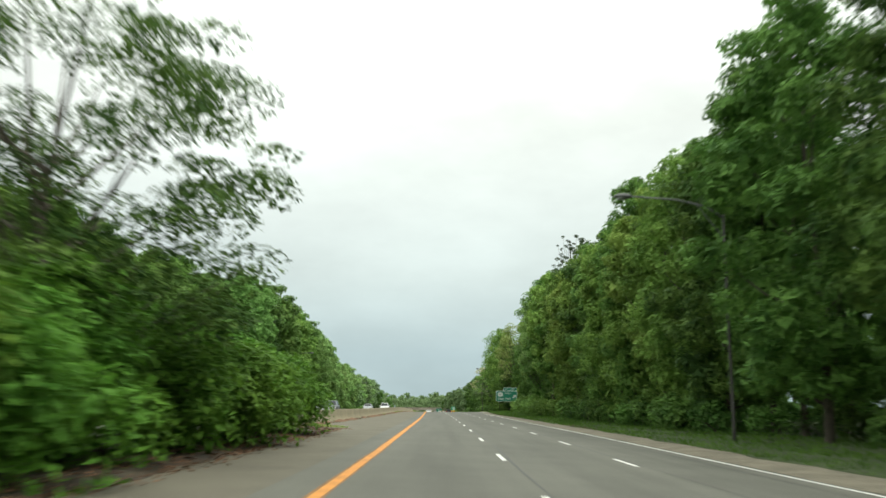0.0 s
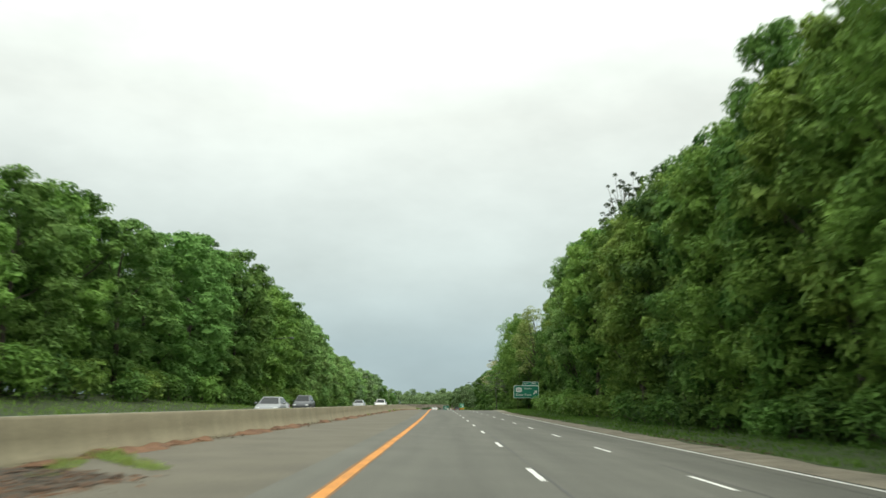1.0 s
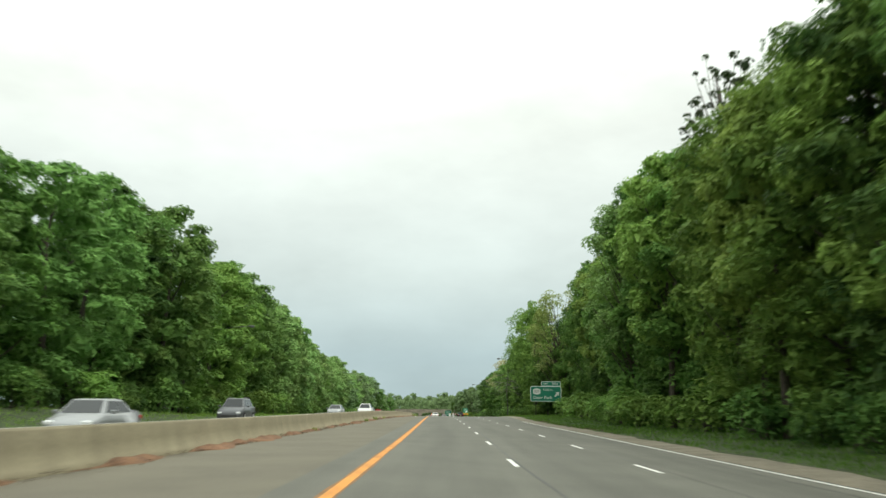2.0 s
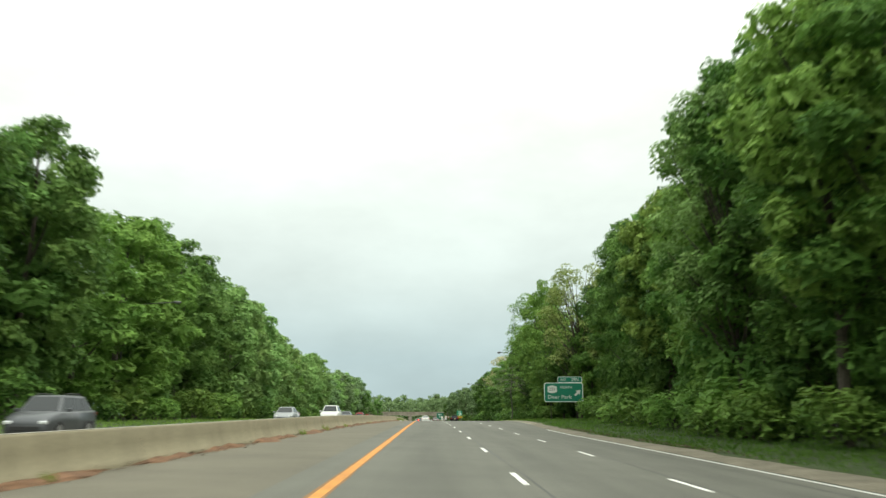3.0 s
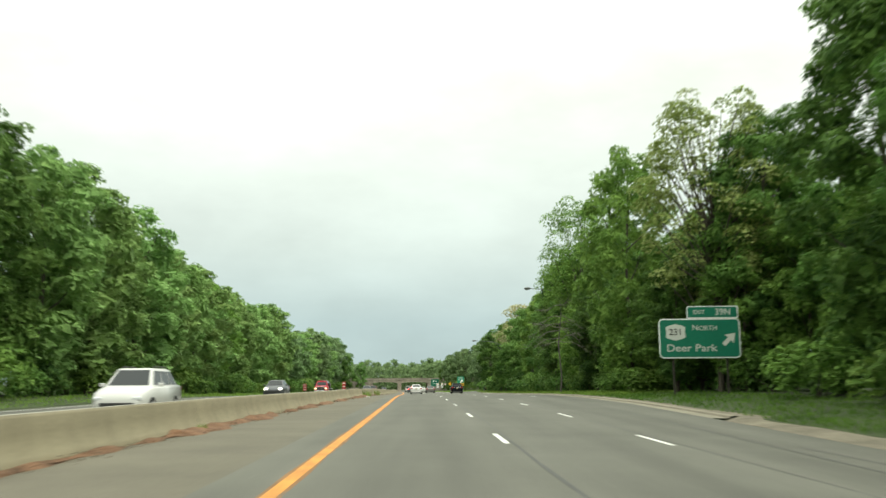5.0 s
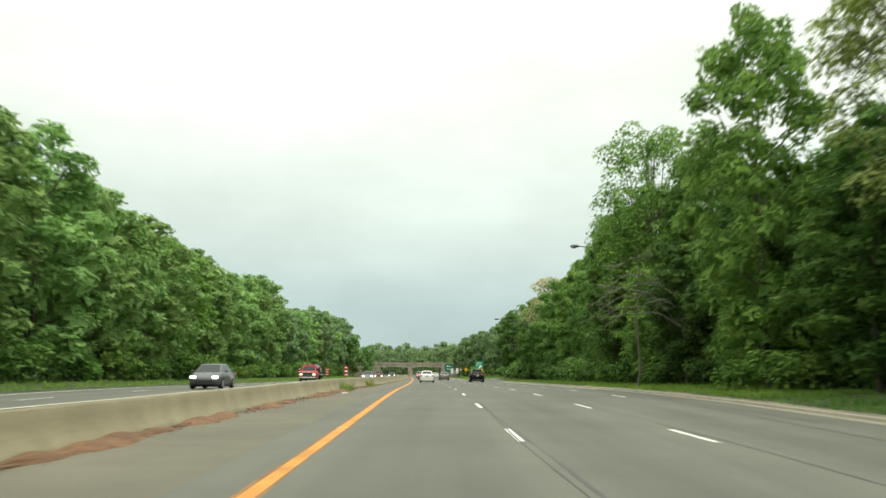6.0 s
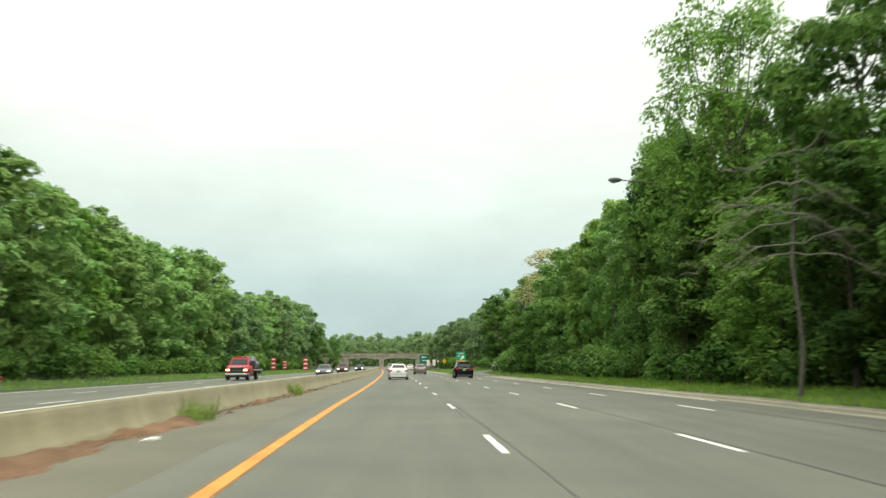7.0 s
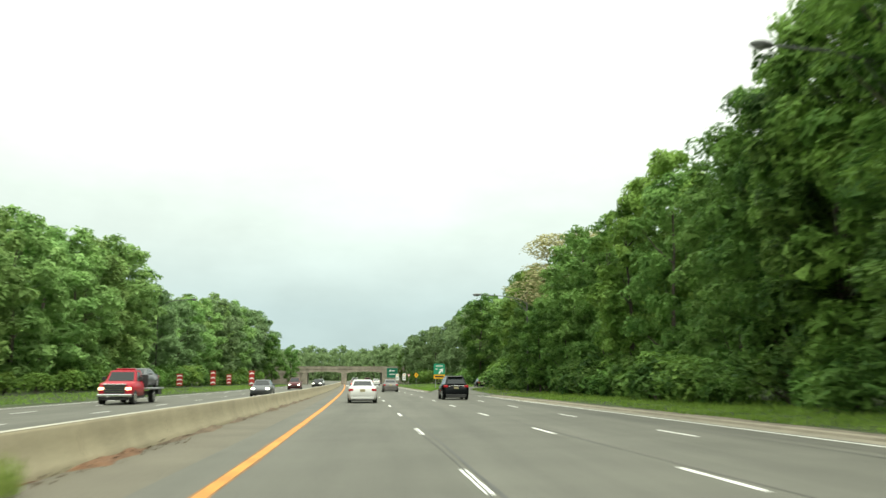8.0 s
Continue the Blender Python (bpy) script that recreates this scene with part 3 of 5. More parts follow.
def shrub_proto(seed, H, R, leaves, size, mat, name="shrub"):
    rng = np.random.default_rng(seed)
    centres, radii = [], []
    for i in range(16):
        a, q = rng.uniform(0, 6.28), rng.uniform(0, 1) ** 0.6
        rc = H * rng.uniform(0.22, 0.34)
        centres.append((R * q * math.cos(a), R * q * math.sin(a), rng.uniform(0.2, 0.75) * H * (1.1 - 0.5 * q)))
        radii.append(rc)
    root = new(name)
    for k in range(4):
        c = Vector(centres[k])
        bm = bmesh.new()
        tube(bm, [(0.15 * math.cos(k), 0.15 * math.sin(k), -0.1), c * 0.5 + Vector((0, 0, 0.1)), c], [0.05, 0.035, 0.012], 4, caps=False)
        part("stem", bm, M_BARK, root)
    crown = new("leaves", quads_mesh("leaves", leaf_cloud(rng, centres, radii, leaves, size, 0.9), mat, 3))
    crown.parent = root
    return root


def plant(proto, s, off, turn, scale, label, category="tree", group="", up=None, wide=None):
    """Sets a copy of a plant on the ground."""
    p = at(s, off, ground_rise(s, off) if up is None else up)
    k = wide or scale
    m = Matrix.Translation(p) @ Matrix.Rotation(turn, 4, "Z") @ Matrix.Diagonal((k, k, scale, 1))
    return tagged(copy_thing(proto, m), label, category, group)


def wood_mass(name, protos, places, label, mat=M_LEAF):
    """Trees that nobody could count, as one object: crowns and bare stems."""
    leaf, stem = [], bmesh.new()
    for i, (s, off, turn, scale) in enumerate(places):
        proto = protos[i % len(protos)]
        me = next(c for c in proto.children if c.name.startswith("crown")).data
        v = np.empty(len(me.vertices) * 3, dtype=np.float32)
        me.vertices.foreach_get("co", v)
        v = v.reshape(-1, 3)
        p = at(s, off, ground_rise(s, off) if s < 470 else 0)
        c, d = math.cos(turn) * scale, math.sin(turn) * scale
        leaf.append(np.stack([v[:, 0] * c - v[:, 1] * d + p.x, v[:, 0] * d + v[:, 1] * c + p.y, v[:, 2] * scale + p.z], 1))
        tube(stem, [p - Vector((0, 0, 0.3)), p + Vector((0, 0, 7 * scale)), p + Vector((0.3, 0.2, 15 * scale))], [0.28, 0.2, 0.08], 5, caps=False)
    ob = new(name, quads_mesh(name, np.concatenate(leaf), mat, 3))
    tagged(ob, label, "woods", kind="stuff")
    part(name + "_stems", stem, M_BARK, ob)
    return ob


NEAR = [oak_proto(10 + i, 20, (5.0, 5.4, 4.7)[i], (2.0, 1.5, 2.4)[i], (32, 36, 30)[i], 17000, 0.19, (M_LEAF, M_LEAF_L, M_LEAF)[i], trunk_r=0.2, foot=0.5, rise=0.46) for i in range(3)]
YELLOW = oak_proto(20, 20, 4.8, 6.0, 28, 18000, 0.18, M_LEAF_Y, rise=0.5)
PINE = tree_proto(24, 22, 2.7, 14, 84, 2600, 0.15, M_PINE, gap=0.26, reach=0.9, limbs=84, trunk_r=0.16, foot=0.9)
MID = [oak_proto(30 + i, 20, (5.2, 4.8, 5.6, 4.9)[i], 1.6, (26, 30, 24, 28)[i], 11000, 0.24, (M_LEAF_M, M_LEAF_L, M_LEAF_M, M_LEAF)[i], foot=0.5, limbs=8, rise=0.45) for i in range(4)]
# farther trees, in the leaf colour lightened for haze
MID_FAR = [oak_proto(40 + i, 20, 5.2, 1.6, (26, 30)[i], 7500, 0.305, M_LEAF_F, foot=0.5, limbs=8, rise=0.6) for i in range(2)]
# palest trees, towards the bridge, with haze painted into their leaves
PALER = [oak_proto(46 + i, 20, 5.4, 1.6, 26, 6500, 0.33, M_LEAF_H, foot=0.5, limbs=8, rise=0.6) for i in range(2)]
FAR = [oak_proto(50 + i, 20, 5.5, 1.5, 22, 1900, 0.52, (M_LEAF, M_LEAF_L)[i], limbs=6, rise=0.5) for i in range(2)]
WOOD = [oak_proto(60 + i, 20, 8.0, -1.0, 18, 1050, 0.85, (M_LEAF, M_LEAF_L)[i], limbs=6, rise=0.45) for i in range(2)]
PALE = tree_proto(70, 20, 4.6, 8.5, 64, 14000, 0.18, M_LEAF_PALE, gap=1.1)
OPEN = tree_proto(71, 20, 5.4, 6.0, 130, 18500, 0.18, M_LEAF_L, gap=0.62, reach=0.62, limbs=46, trunk_r=0.24)
OPEN_Y = tree_proto(75, 20, 5.4, 6.0, 130, 16000, 0.15, M_LEAF_YP, gap=0.5, reach=0.7, limbs=70, trunk_r=0.22)
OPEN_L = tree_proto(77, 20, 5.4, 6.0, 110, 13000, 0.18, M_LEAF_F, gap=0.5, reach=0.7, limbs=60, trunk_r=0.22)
SPREAD = tree_proto(72, 16, 6.4, 3.6, 120, 21000, 0.14, M_LEAF, name="tree", gap=0.46, trunk_r=0.2, reach=0.6, limbs=34, foot=0.8)
YOUNG = tree_proto(76, 6.0, 2.3, 2.6, 26, 3600, 0.16, M_LEAF, trunk_r=0.07, limbs=10)
SHRUBS = [shrub_proto(80 + i, 3.0, 1.9, 1150, 0.21, (M_LEAF_L, M_LEAF)[i]) for i in range(2)]
BUSH = [shrub_proto(90 + i, 3.6, 2.3, 7500, 0.125, M_BUSH, "bush") for i in range(2)]
rng = random.Random(21)
EDGE = "tall leafy green deciduous tree at the wood's edge"

# wood along the right verge
RIGHT_S = (0, 28, 42, 52, 68, 80, 120, 132, 142, 150, 160, 172, 190, 210, 226, 250, 254, 264, 274, 288, 300, 335, 360, 395, 410, 455)
RIGHT_H = (20, 21.5, 19, 21, 19, 20.6, 20.8, 22.6, 22.6, 19.6, 18.6, 22.2, 22.6, 21, 22.5, 23, 17.8, 17.2, 15.4, 14.2, 15.2, 15.2, 19.5, 17.5, 15, 12.5)
s = -22.0
while s < 455:
    o = float(np.interp(s, (0, 60, 200, 260, 300, 330, 345, 368, 455), (18.8, 19.8, 21.8, 22.4, 22.4, 23.6, 28, 34, 16))) + rng.uniform(-1.2, 1.6)
    h = float(np.interp(s, RIGHT_S, RIGHT_H)) * rng.uniform(0.94, 1.03) / 20
    if 172 < s < 208:
        o += 3.5
    if not (188 < s < 206 or 209 < s < 220 or 224 < s < 252 or 308 < s < 323):
        # leaf colour pales with distance in place of haze
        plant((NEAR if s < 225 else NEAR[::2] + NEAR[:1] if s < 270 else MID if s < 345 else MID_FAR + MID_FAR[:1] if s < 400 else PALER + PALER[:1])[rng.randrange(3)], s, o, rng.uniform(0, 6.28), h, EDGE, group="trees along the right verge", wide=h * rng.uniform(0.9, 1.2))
    s += rng.uniform(6.0, 8.6)
for s, o, h, w in ((60, 19.5, 0.96, 1.0), (75, 19.2, 0.93, 0.95), (87, 19.3, 0.95, 0.95), (98, 18.8, 0.93, 0.95), (119, 18.6, 1.04, 1.05)):
    plant(YELLOW, s, o, s * 0.7, h, "tall yellowish green tree among darker trees", wide=w)
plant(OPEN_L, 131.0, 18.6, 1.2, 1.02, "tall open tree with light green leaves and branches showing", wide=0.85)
plant(YELLOW, 152, 20.5, 2.6, 0.95, "tall yellowish green tree among darker trees")
plant(YELLOW, 284, 24.5, 4.6, 0.9, "tall yellowish green tree among darker trees")
plant(NEAR[2], 41, 20.6, 3.1, 1.12, EDGE, group="trees along the right verge", wide=0.95)
plant(PINE, 108.0, 20.0, 0.5, 1.12, "dark pine top standing above the broadleaf trees")
plant(NEAR[1], 215, 19.6, 0.8, 1.04, EDGE, group="trees along the right verge", wide=0.95)
plant(NEAR[0], 201, 26.0, 1.8, 0.8, EDGE, group="trees along the right verge")
plant(NEAR[2], 192, 27.0, 3.8, 0.74, EDGE, group="trees along the right verge")
plant(YOUNG, 245.6, 18.3, 0.4, 1.0, "small young tree with a round crown beside the lamp")
plant(OPEN_Y, 200.5, 22.0, 0.6, 1.06, "tall airy tree with thin yellow green leaves and bare branches", wide=1.0)
plant(NEAR[0], 236, 24.0, 2.2, 0.96, EDGE, group="trees along the right verge", wide=1.1)
plant(NEAR[1], 237, 20.0, 2.2, 0.48, EDGE, group="trees along the right verge", wide=0.7)
plant(NEAR[2], 246, 19.6, 5.2, 0.5, EDGE, group="trees along the right verge", wide=0.7)
plant(NEAR[0], 206, 22.5, 5.2, 0.52, EDGE, group="trees along the right verge", wide=0.75)
plant(NEAR[2], 302, 25.5, 5.2, 0.66, EDGE, group="trees along the right verge", wide=0.95)
plant(NEAR[1], 246, 22.5, 4.0, 0.66, EDGE, group="trees along the right verge", wide=0.95)
plant(NEAR[2], 238, 23.5, 1.0, 0.7, EDGE, group="trees along the right verge", wide=1.0)
plant(OPEN, 248.0, 22.0, 2.6, 1.2, "tall open tree with branches showing through the crown", wide=1.06)
for s, o, h in ((209, 22.5, 0.62), (219, 22.8, 0.66), (213, 25.5, 0.74), (224, 21.5, 0.6), (228, 24, 0.72), (230, 19.8, 0.5), (241, 23.5, 0.66), (199, 23.2, 0.5), (187, 26.5, 0.6)):
    plant(NEAR[int(s) % 3], s, o, s * 1.7, h, EDGE, group="trees along the right verge", wide=h * 1.35)
plant(PALE, 317, 25.6, 1.0, 0.87, "pale cream flowering tree among green trees", wide=1.4)
for s, o, h in ((309, 23.5, 0.52), (313, 21.5, 0.48), (321, 25.5, 0.55), (305, 26, 0.68)):
    plant(MID[int(s) % 4], s, o, s * 1.3, h, EDGE, group="trees along the right verge", wide=h * 1.35)
plant(NEAR[2], 65.5, 18.8, 1.4, 1.08, EDGE, group="trees along the right verge", wide=0.84)
plant(NEAR[0], 263.5, 22.4, 2.1, 0.86, EDGE, group="trees along the right verge")
plant(NEAR[0], 199, 25.0, 2.4, 0.95, EDGE, group="trees along the right verge")
plant(NEAR[1], 257, 22.0, 0.9, 0.93, EDGE, group="trees along the right verge", wide=0.85)
plant(NEAR[2], 252, 23.5, 4.4, 0.95, EDGE, group="trees along the right verge", wide=1.1)
plant(NEAR[0], 205, 20.4, 1.4, 0.5, EDGE, group="trees along the right verge", wide=0.75)
plant(NEAR[2], 369, 22.6, 0.7, 0.72, "dark full tree beside the exit ramp", wide=0.92)
for s, o, h in ((336, 20.6, 1.2), (339, 22.2, 1.4), (343, 23.6, 1.3), (331, 21.2, 1.5), (347, 25.0, 1.4)):
    plant(SHRUBS[0], s, o, s * 1.1, h, "dense bright green shrub in front of the trees", "shrub", "undergrowth along the right wood")
for s, o, h in ((298, 19.8, 0.4), (305, 18.9, 0.42), (311, 18.8, 0.45)):
    plant(NEAR[0], s, o, s * 0.9, h, EDGE, group="trees along the right verge", wide=h * 1.1)
plant(NEAR[0], 318, 21.4, 2.0, 0.5, EDGE, group="trees along the right verge", wide=0.62)
plant(PALE, 327, 31.0, 3.0, 0.95, "pale cream flowering tree among green trees", wide=0.9)
plant(NEAR[1], 196, 26.2, 2.0, 0.6, "low leafy tree behind the exit sign", wide=0.75)
plant(NEAR[0], 204, 25.0, 0.2, 0.55, "low leafy tree behind the exit sign", wide=0.8)
deep_right = []
s = -20.0
while s < 450:
    o = float(np.interp(s, (0, 200, 330, 480), (28, 31, 44, 28))) + rng.uniform(-2, 3)
    deep_right.append((s, o, rng.uniform(0, 6.28), rng.uniform(0.9, 1.1) * (0.76 if 186 < s < 232 else 1.0)))
    s += rng.uniform(7, 10)
wood_mass("wood_right", FAR, deep_right, "dense green wood behind the verge trees")
s = -10.0
while s < 330:
    o = float(np.interp(s, (0, 60, 200, 260, 290, 330), (19.6, 20.4, 22.6, 23.0, 18.9, 19.0))) + rng.uniform(-0.6, 2.2) + (1.8 if 172 < s < 200 else 0)
    turn, h = rng.uniform(0, 6.28), rng.uniform(0.6, 1.25)
    if not 38 < s < 104 or h > 0.72:
        plant(SHRUBS[1], s, o, turn, h, "dense green shrub under the trees", "shrub", "undergrowth along the right wood")
    s += rng.uniform(2.6, 4.8)

for s, o, h in ((126, 17.6, 1.0), (129, 18.4, 1.3), (133, 17.8, 0.9), (138, 18.6, 1.2), (146, 19.0, 1.1), (152, 18.8, 0.9), (158, 19.4, 1.3), (166, 19.6, 1.0), (174, 20.4, 1.2), (118, 18.2, 1.0), (111, 18.6, 1.2), (184, 21.0, 1.1), (211, 18.6, 0.8), (213, 17.6, 0.65), (210.3, 19.6, 0.75), (214.9, 21.0, 1.0), (213.9, 24.0, 1.0), (236, 19.6, 0.9), (268, 19.2, 1.0), (275, 19.8, 1.2)):
    plant(SHRUBS[0], s, o, s * 2.3, h, "dense bright green shrub in front of the trees", "shrub", "undergrowth along the right wood")

for k in range(14):
    plant(SHRUBS[1], 44 + 4.2 * k, 18.5 + 0.5 * math.sin(k * 2.3), k * 1.9, 0.8 + 0.35 * math.sin(k * 1.3) ** 2, "dense green shrub under the trees", "shrub", "undergrowth along the right wood")
for k in range(22):
    s = 226 + 3.4 * k
    plant(SHRUBS[1], s, 20.3 + 0.9 * math.sin(k * 2.1), k * 1.3, 0.75 + 0.35 * math.sin(k * 1.7) ** 2, "dense green shrub under the trees", "shrub", "undergrowth along the right wood")

# growth along the exit ramp and round the bridge's ends
s = 332.0
while s < 450:
    plant(SHRUBS[rng.randrange(2)], s, float(np.interp(s, (330, 352, 366, 400, 450), (22, 26, 31, 25, 16))) + rng.uniform(-1, 1.5), rng.uniform(0, 6.28), rng.uniform(0.9, 1.6), "dense green shrub under the trees", "shrub", "undergrowth along the exit ramp")
    s += rng.uniform(4, 7)
for s, o, h in ((449, -13.5, 0.5), (446, -18, 0.62), (450, 15.5, 0.45), (447, 20, 0.6)):
    plant(MID[rng.randrange(4)], s, o, rng.uniform(0, 6.28), h, "low leafy tree beside the bridge", group="trees beside the bridge")

# wood along the left verge
LEFT_S = (0, 82, 100, 116, 130, 152, 157, 168, 186, 205, 222, 240, 256, 274, 283, 303, 326, 340, 351, 355, 380, 392, 412, 455)
LEFT_H = (15, 15.6, 17.8, 18, 21.4, 23, 19.4, 20, 20.8, 20, 19.6, 18.4, 17.4, 16.3, 17.6, 16.1, 17.3, 19.4, 19.4, 14, 14.4, 16.5, 18.6, 18.6)
s = 14.0
while s < 455:
    o = float(np.interp(s, (0, 60, 260, 330, 400, 455), (-29, -29, -29, -30, -28, -22))) + rng.uniform(-1.5, 1.2)
    h = float(np.interp(s, LEFT_S, LEFT_H)) * rng.uniform(0.96, 1.04) * (0.98 if s < 150 else 1.02) / 20
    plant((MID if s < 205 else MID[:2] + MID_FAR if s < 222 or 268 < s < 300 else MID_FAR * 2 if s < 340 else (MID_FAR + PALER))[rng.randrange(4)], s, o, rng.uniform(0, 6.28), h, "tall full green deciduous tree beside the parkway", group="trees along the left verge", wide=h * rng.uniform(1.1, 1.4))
    s += rng.uniform(6.4, 9.2)
plant(MID[0], 144, -26.8, 1.9, 1.08, "tall full green deciduous tree beside the parkway", group="trees along the left verge", wide=1.2)
deep_left = []
s = 14.0
while s < 450:
    deep_left.append((s, -38 + rng.uniform(-3, 2), rng.uniform(0, 6.28), rng.uniform(0.85, 1.0)))
    s += rng.uniform(7.5, 11)
wood_mass("wood_left", FAR, deep_left, "dense green wood behind the verge trees")
s = 22.0
while s < 440:
    plant(SHRUBS[rng.randrange(2)], s, float(np.interp(s, (260, 340, 440), (-25.4, -26, -22))) + rng.uniform(-1, 0.8), rng.uniform(0, 6.28), rng.uniform(0.7, 1.4), "dense green shrub under the trees", "shrub", "undergrowth along the left wood")
    s += rng.uniform(4.5, 9)

# the wood's depth, and the woods past the bridge
low_wood, past = [], []
for k in range(54):
    for side in (-1, 1):
        s = -30 + k * 9 + rng.uniform(-2, 2)
        low_wood.append((s, side * (43 + rng.uniform(-2, 3)) + (float(np.interp(s, (250, 330, 450), (0, 8, 0))) if side > 0 else 0), rng.uniform(0, 6.28), rng.uniform(0.55, 0.75)))
wood_mass("wood_depth", WOOD, low_wood, "dense dark green wood far behind the verges", M_LEAF_M)
for k in range(36):
    s = 482 + k * 6.5 + rng.uniform(-3, 3)
    for side in (-1, 1):
        past.append((s, side * (15 + rng.uniform(0, 26)) - 3, rng.uniform(0, 6.28), rng.uniform(0.5, 0.68)))
for k in range(40):
    past.append((560 + rng.uniform(0, 40), (-1) ** k * (22 + 1.6 * k), rng.uniform(0, 6.28), rng.uniform(0.6, 0.75)))
    past.append((730 + rng.uniform(0, 60), -110 + k * 5.5, rng.uniform(0, 6.28), rng.uniform(0.85, 1.05)))
for k in range(44):
    past.append((650 + rng.uniform(0, 60), -95 + k * 4.4, rng.uniform(0, 6.28), rng.uniform(0.62, 0.78)))
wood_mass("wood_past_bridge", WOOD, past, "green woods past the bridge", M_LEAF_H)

# unseen woods and median trees behind the walk's start, added to block sky light
behind = [(-28 - 7.0 * k, off + rng.uniform(-1.5, 1.5), rng.uniform(0, 6.28), size * rng.uniform(0.9, 1.1)) for k in range(9) for off, size in ((21, 1.0), (29, 1.0), (-10, 0.5), (-29, 0.8))]
behind += [(7 - 6.0 * k, -29 + rng.uniform(-1.5, 1.5), rng.uniform(0, 6.28), 0.8) for k in range(6)] + [(-14 - 6.5 * k, -10.5, 1.1 * k, 0.5) for k in range(3)]
wood_mass("wood_behind", FAR, behind, "unseen green wood added behind the start to dim the road")

# the planted median before the barrier begins
for k in range(14):
    s = -11 + k * 3.1
    plant(BUSH[k % 2], s + rng.uniform(-0.6, 0.6), -5.9 + rng.uniform(-0.3, 0.3), rng.uniform(0, 6.28), (1.12, 1.05, 1.12, 1.0, 1.05, 1.1, 1.15, 1.1, 1.15, 1.15, 1.15, 1.12, 1.08, 0.95)[k], "bright green dense bush on the median", "bush", "bushes on the median", up=0.02)
plant(NEAR[1], 13.5, -9.6, 0.7, 0.36, "low leafy tree behind the median bushes", wide=0.62, up=0.05)
plant(NEAR[0], 20.5, -10.0, 2.7, 0.33, "low leafy tree behind the median bushes", wide=0.6, up=0.05)
plant(NEAR[0], 28.0, -10.2, 4.1, 0.26, "low leafy tree behind the median bushes", wide=0.5, up=0.05)
plant(SPREAD, 10.5, -7.6, 3.5, 0.74, "spreading tree with open leafy crown on the median", up=0.05, wide=0.95)
for proto in NEAR + MID + MID_FAR + PALER + FAR + WOOD + [YOUNG, YELLOW, PINE, OPEN_Y, OPEN_L, PALE, OPEN, SPREAD] + SHRUBS + BUSH:
    for o in (*proto.children_recursive, proto):
        bpy.data.objects.remove(o)


# ---- median soil, dirt and litter ----
tagged(strip("median_soil", -100, 37, lambda s: [(-3.3, -0.01), (-3.6, 0.012), (-4.1, 0.07), (-5.2, 0.1), (-8.6, 0.1), (-9.2, 0.0)], M_SOIL, 0.8, wobble=0.28), "brown leaf litter soil of the planted median", "soil", kind="structure")


def dirt_bank(s0, s1, seed, wide):
    """A low bank of washed-up dirt along the barrier's foot."""
    ph = seed * 1.7

    def sec(s):
        e = min(1, (s - s0) / 1.5, (s1 - s) / 1.5)
        w = max(0.02, wide * e * (0.75 + 0.35 * math.sin(s * 0.9 + ph) + 0.2 * math.sin(s * 2.3 + ph)))
        b = barrier_off(s)
        h = 0.10 * min(1.0, w / 0.3)
        lump = 1 + 0.4 * math.sin(s * 2.6 + ph) * math.sin(s * 1.1 + 2 * ph)
        return [(b - 0.02, h * 1.15 * lump), (b + w * 0.4, h * lump), (b + w * 0.75, h * 0.5), (b + w * (1 + 0.1 * math.sin(s * 3.1)), 0.0)]
    if s0 > 240:
        return tagged(strip("dirt_bank", s0, s1, sec, M_SILT, 0.35, wobble=0.03, seed=seed), "thin grey brown silt washed against the barrier", "dirt", "dirt along the barrier")
    return tagged(strip("dirt_bank", s0, s1, sec, M_DIRT, 0.35, wobble=0.03, seed=seed), "reddish brown dirt and litter washed against the barrier", "dirt", "dirt along the barrier")


rng = random.Random(5)
s, k = 38.0, 0
while s < 300:
    n = rng.uniform(5, 17)
    dirt_bank(s, s + n, k, rng.uniform(0.26, 0.55) * (1.0 if s < 212 else 0.8 if s < 240 else 0.45))
    s += n + rng.uniform(-0.3, 2.2)
    k += 1


def debris(count):
    """Clods, stones and dead leaves that nobody could count, along the barrier's foot."""
    rng = np.random.default_rng(12)
    v = np.empty((count, 4, 3, 3))
    for i in range(count):
        s = 38 + 206 * rng.uniform(0, 1)
        o = barrier_off(s) + abs(rng.normal(0.12, 0.22))
        p = np.array(at(s, o, 0.03 + 0.07 * rng.uniform(0, 1) * max(0, 1 - (o - barrier_off(s)) / 0.3)))
        c = p + rng.normal(0, 1, (4, 3)) * np.array((0.022, 0.022, 0.012)) * rng.uniform(0.4, 1.3)
        v[i] = c[[[0, 1, 2], [0, 3, 1], [1, 3, 2], [0, 2, 3]]]
    return tagged(new("dirt_debris", quads_mesh("dirt_debris", v.reshape(-1, 3), M_SILT, 3)), "brown clods, twigs and dead leaves along the barrier", "debris", kind="stuff")


debris(4200)


def median_litter(count):
    """Dead leaves and twigs strewn over the median's edge."""
    rng = np.random.default_rng(13)
    v = np.empty((count, 3, 3))
    for i in range(count):
        s = rng.uniform(-14, 37)
        o = -3.2 - abs(rng.normal(0, 1.0)) + rng.normal(0, 0.25)
        p = np.array(at(s, o, 0.02 + max(0.0, min(0.09, (-3.6 - o) * 0.13))))
        v[i] = p + rng.normal(0, 1, (3, 3)) * np.array((0.06, 0.06, 0.012))
    return tagged(new("leaf_litter", quads_mesh("leaf_litter", v.reshape(-1, 3), M_DIRT, 3)), "brown dead leaves strewn along the median's edge", "leaf litter", kind="stuff")


median_litter(7000)


